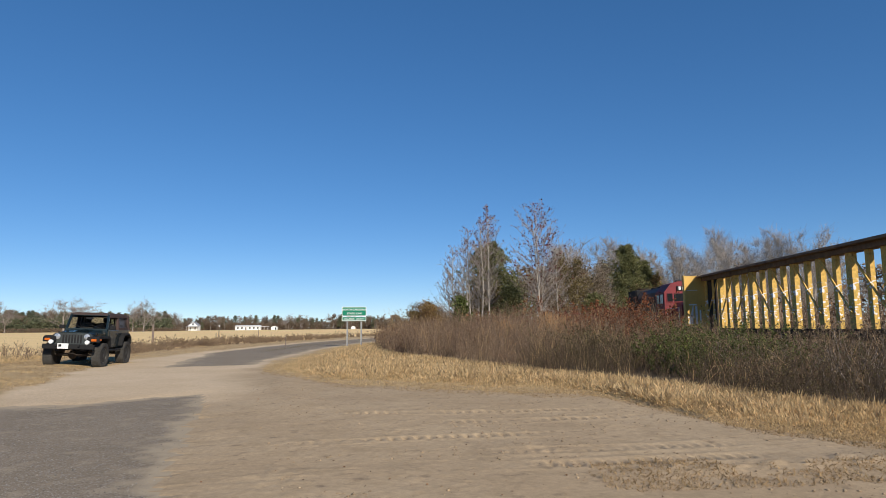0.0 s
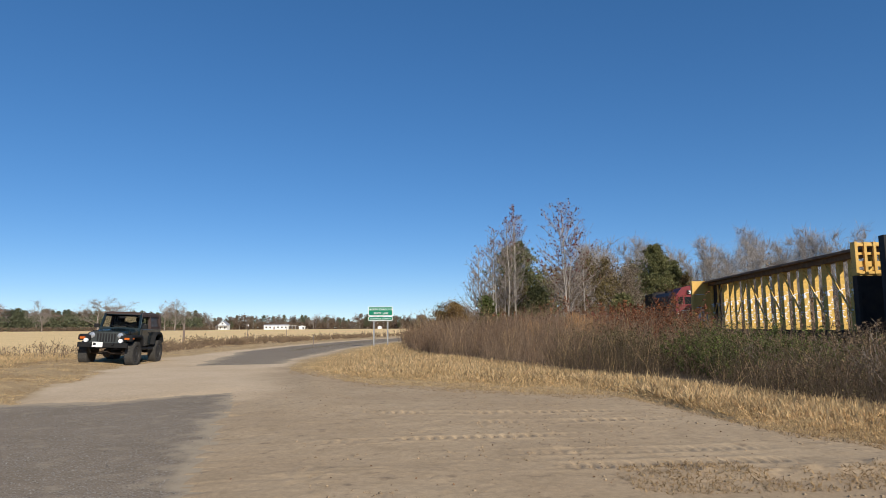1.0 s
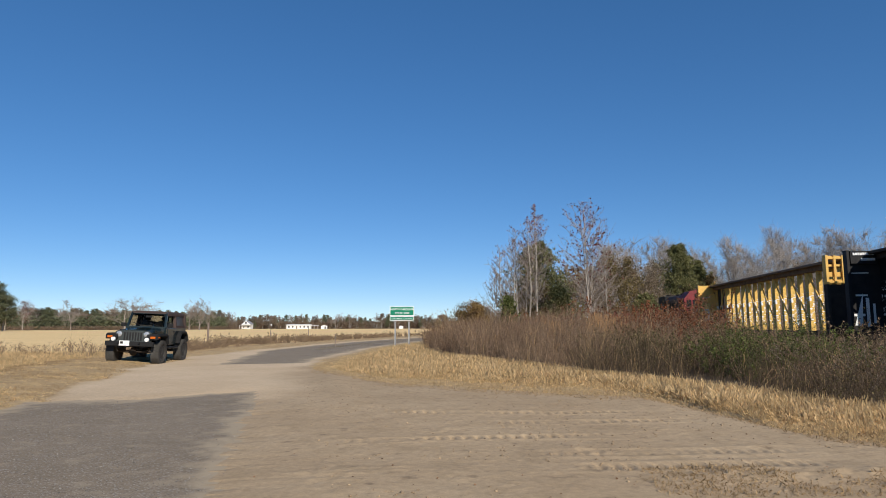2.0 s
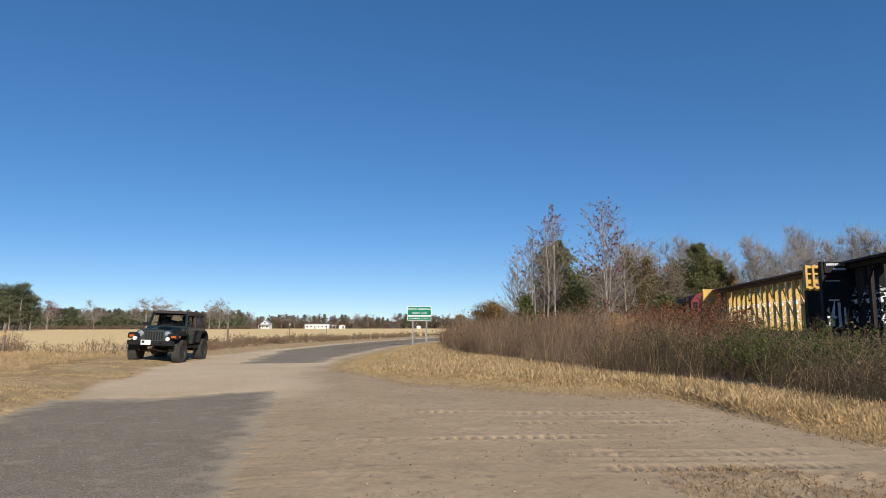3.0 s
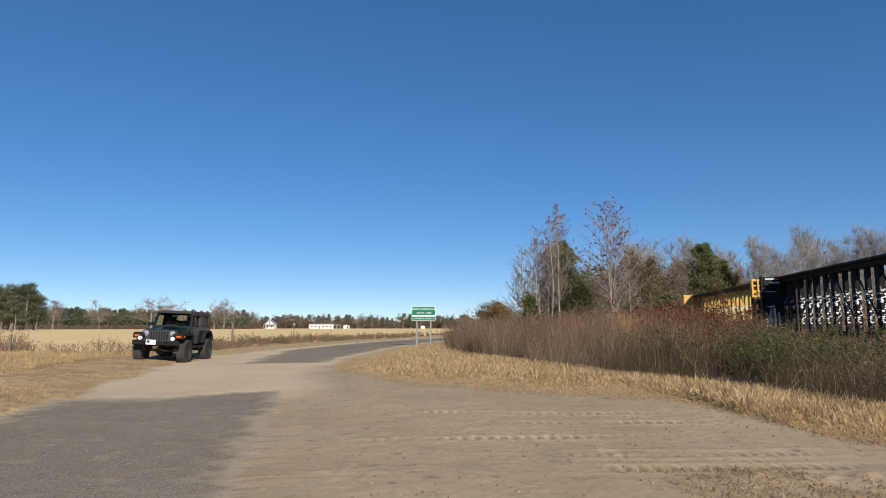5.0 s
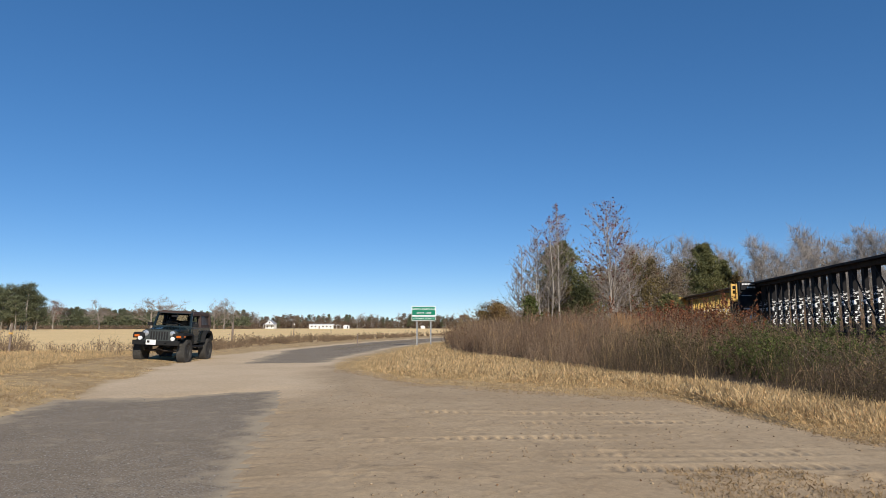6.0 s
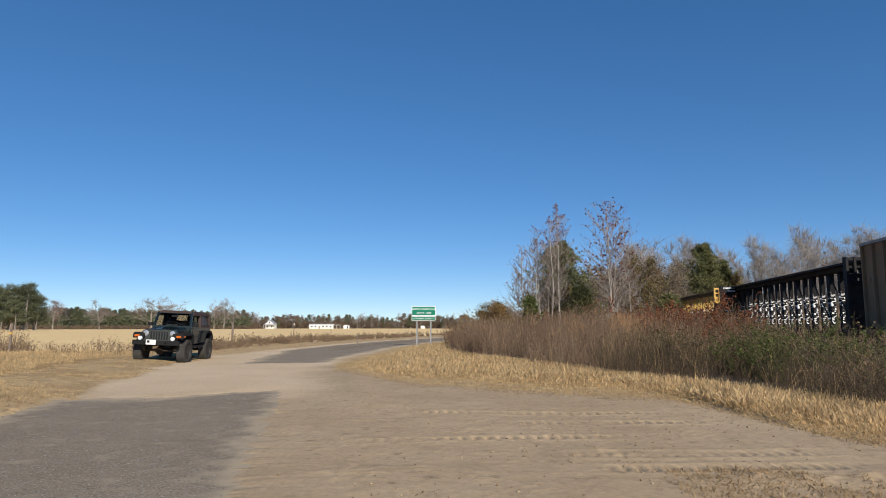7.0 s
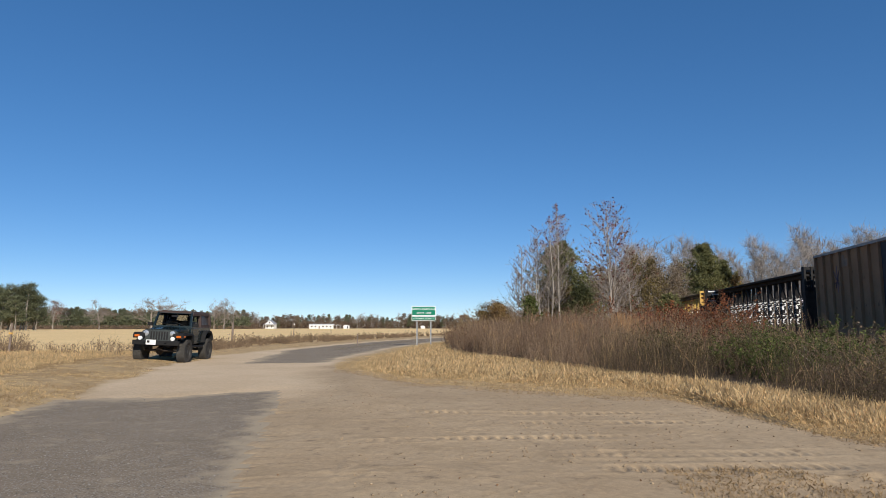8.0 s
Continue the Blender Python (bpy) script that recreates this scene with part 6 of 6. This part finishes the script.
def long_house(u, y, w):
    h = thing("mobile_home", pose(u * y, y, float(ground_z(u * y, y))), "long low white mobile home with a carport", "house")
    part("wall", boxes((-w / 2, w / 2, -2.2, 2.2, -0.3, 2.7)), M["white"], h, "white siding")
    part("roof", prism(bmesh.new(), [(-2.5, 2.7), (0, 3.5), (2.5, 2.7)], "x", -w / 2 - 0.2, w / 2 + 0.2), mat("pale_roof", (0.7, 0.71, 0.72)), h, "pale metal roof")
    for k in range(6):
        x = -w / 2 + 1.8 + k * (w - 3.6) / 5
        if k == 2:
            part("door", boxes((x - 0.45, x + 0.45, -2.26, -2.21, 0.1, 2.1)), M["wood_post"], h)
        else:
            part("window", boxes((x - 0.55, x + 0.55, -2.26, -2.21, 1.0, 2.1)), M["glass_dark"], h, "dark window")
    part("carport_roof", boxes((w / 2 + 0.2, w / 2 + 5.4, -2, 2, 2.5, 2.75)), M["white"], h)
    for x in (w / 2 + 2.6, w / 2 + 5.2):
        part("carport_post", boxes((x - 0.09, x + 0.09, -1.9, -1.7, -0.3, 2.5)), M["white"], h)


long_house(-0.188, 474, 17.4)
gable_house("shed", "small white shed beside the mobile home", -0.1495, 476, 4.0, 4, 2.1, 2.8, M["white"], [(1.0, 0.2, 0.9, 1.6)])
gable_house("shed", "tiny white outbuilding at the far trees", -0.0312, 505, 3.0, 3, 1.6, 2.4, M["white"], [])


# ---- fence posts and weeds by the field ----
def fence_post(label, px, y, h, r, lean=0.0, m="wood_post", cap=None):
    x = (px - 784) / 1134 * y
    t = thing("fence_post", pose(x, y, float(ground_z(x, y)) - 0.1, 0, lean, 0), label, "post")
    bm = bmesh.new()
    n = 9
    rings = []
    for z, k in ((0, 1.05), (h * 0.5, 1.0), (h * 0.97, 0.95), (h + 0.1, 0.8)):
        rings.append([bm.verts.new((r * k * math.cos(q * math.tau / n) * (1 + 0.08 * math.sin(q * 2.3)), r * k * math.sin(q * math.tau / n), z + 0.01 * math.sin(q))) for q in range(n)])
    for a, b in zip(rings, rings[1:]):
        for q in range(n):
            bm.faces.new((a[q], a[(q + 1) % n], b[(q + 1) % n], b[q]))
    bm.faces.new(rings[0][::-1]), bm.faces.new(rings[-1])
    part("shaft", bm, M[m], t)
    if cap:
        part("marker", boxes((-r * 1.6, r * 1.6, -r * 1.4, r * 1.4, cap[0], cap[1]), bevel=0.01), cap[2], t)


fence_post("thick weathered wooden post at the field edge", 414.5, 50, 1.55, 0.085)
fence_post("slim leaning post with a pale top", 521, 52, 1.5, 0.03, 3, cap=(1.42, 1.55, M["white"]))
fence_post("slim leaning post in the weeds", 588, 62, 1.2, 0.03, -2)
fence_post("thin wooden post with a yellow tag", 24.5, 29.5, 1.35, 0.045, 2, cap=(0.95, 1.03, M["yellow_paint"]))
fence_post("thin post by the far road bend", 634, 44, 0.9, 0.03)

r1 = np.random.default_rng(95)
y = 31 + 80 * r1.random(1400) ** 1.3
x = road_left(y) - 1.6 - 4.5 * r1.random(1400) - 0.02 * y
cl = wave(x, y, 3.0, 96)
keep = cl > -0.25
brush("weeds", "brown dead weeds lining the far road", x[keep], y[keep], (0.34 + 0.42 * smooth(cl[keep] + 0.2)) * (0.7 + 0.5 * r1.random(keep.sum())), 97, "twig", "weed", 5, 9, 22, 0.034, thick=0.005)
x, y = scatter(330, -28, -11.5, 27, 34, 98)
cl = wave(x, y, 2.2, 99)
keep = (cl > -0.15) & (np.abs(x + 10.5) > 1.6)
brush("weeds", "tall dead weeds at the field edge", x[keep], y[keep], 0.45 + 0.55 * smooth(cl[keep]), 94, "twig", "weed", 4, 8, 12, 0.03, thick=0.005)
x, y = patch(-21.5, 30.5, 2.0, 1.5, 60, 62)
brush("weeds", "dark bushy dead weeds by the thin post", x, y, np.full(len(x), 0.95), 63, "twig", "weed", 6, 10, 14, 0.035)

# clods, pebbles and leaf scraps on the sand
def clods(name, label, x, y, size, seed, material):
    r = np.random.default_rng(seed)
    n = len(x)
    o = np.array([[1, 0, 0], [0, 1, 0], [-1, 0, 0], [0, -1, 0], [0, 0, 1], [0, 0, -1]], float)
    v = o[None] * (0.6 + 0.7 * r.random((n, 6, 1))) * size[:, None, None] * [1, 1, 0.7]
    a = r.random(n) * math.tau
    ca, sa_ = np.cos(a)[:, None], np.sin(a)[:, None]
    v = np.stack((v[..., 0] * ca - v[..., 1] * sa_, v[..., 0] * sa_ + v[..., 1] * ca, v[..., 2]), -1)
    z = np.maximum(ground_z(x, y), np.where(asphalt_bare(x, y) > 0, 0.004, -9))
    v += np.stack((x, y, z + size * 0.25), 1)[:, None, :]
    f = np.array([[0, 1, 4], [1, 2, 4], [2, 3, 4], [3, 0, 4], [1, 0, 5], [2, 1, 5], [3, 2, 5], [0, 3, 5]])
    faces = ((np.arange(n) * 6)[:, None, None] + f[None]).reshape(-1, 3)
    ob = grow(mesh_np(name, v.reshape(-1, 3), faces), name, material)
    tagged(ob, label, name.replace("_", " "), kind="stuff")


x, y = scatter(13000, -3.2, 5.8, 4.6, 17, 64, 1.3)
keep = (sand_zone(x, y) > -0.2) & (x > road_right(y) + 0.8) & (wave(x, y, 0.9, 65) > -0.05)
x, y = x[keep], y[keep]
clods("clods", "crumbled dark clods of soil on the sand", x, y, 0.0035 + 0.016 * np.random.default_rng(1).random(len(x)) ** 5, 66, mat("soil_clods", (0.37, 0.275, 0.175), (0.26, 0.195, 0.125), island=0.3))
x, y = scatter(5000, -7.5, -1.2, 4.4, 14, 67, 1.3)
keep = asphalt_bare(x, y) > -0.1
x, y = x[keep], y[keep]
clods("gravel", "pale loose gravel on the asphalt", x, y, 0.003 + 0.009 * np.random.default_rng(2).random(len(x)) ** 3, 68, mat("pale_gravel", (0.32, 0.28, 0.235), (0.2, 0.175, 0.15), island=0.5))
r1 = np.random.default_rng(69)
x, y = scatter(900, -3.5, 6.5, 4.6, 16, 70, 1.2)
keep = wave(x, y, 1.4, 77) > -0.2
x, y = x[keep], y[keep]
s = Soup()
s.leaves(np.column_stack((x, y, ground_z(x, y) + 0.008)), 0.006 + 0.014 * r1.random(len(x)) ** 2, 0, 1.5, np.column_stack((r1.normal(size=(len(x), 2)), np.full(len(x), 0.15))))
tagged(grow(s.mesh("leaf_scraps"), "leaf_scraps", M["dry_leaf"]), "dry brown leaves and straw scraps on the sand", "fallen leaves", kind="stuff")
# thicket behind the railway
x, y = scatter(520, 20, 75, 20, 100, 87)
keep = x - track_x(y) > 5
brush("thicket", "dark leafless thicket behind the railway", x[keep], y[keep], 2.0 + 0.03 * y[keep], 88, "twig", "dry_leaf", 6, 12, 12, 0.12, thick=0.02)


def motions():
    for car, s in S0.items():
        walk(car, [(t, track_pose(s + SPEED * t)) for t in (0.0, 2.0, 4.0, 6.0, 8.0)])
    for w in wheels:
        b = w.matrix_basis.copy()
        walk(w, [(t, b @ Matrix.Rotation((1 if b[0][0] > 0 else -1) * -SPEED * t / 0.42, 4, "X")) for t in np.arange(0, 8.01, 0.1)])


motions()
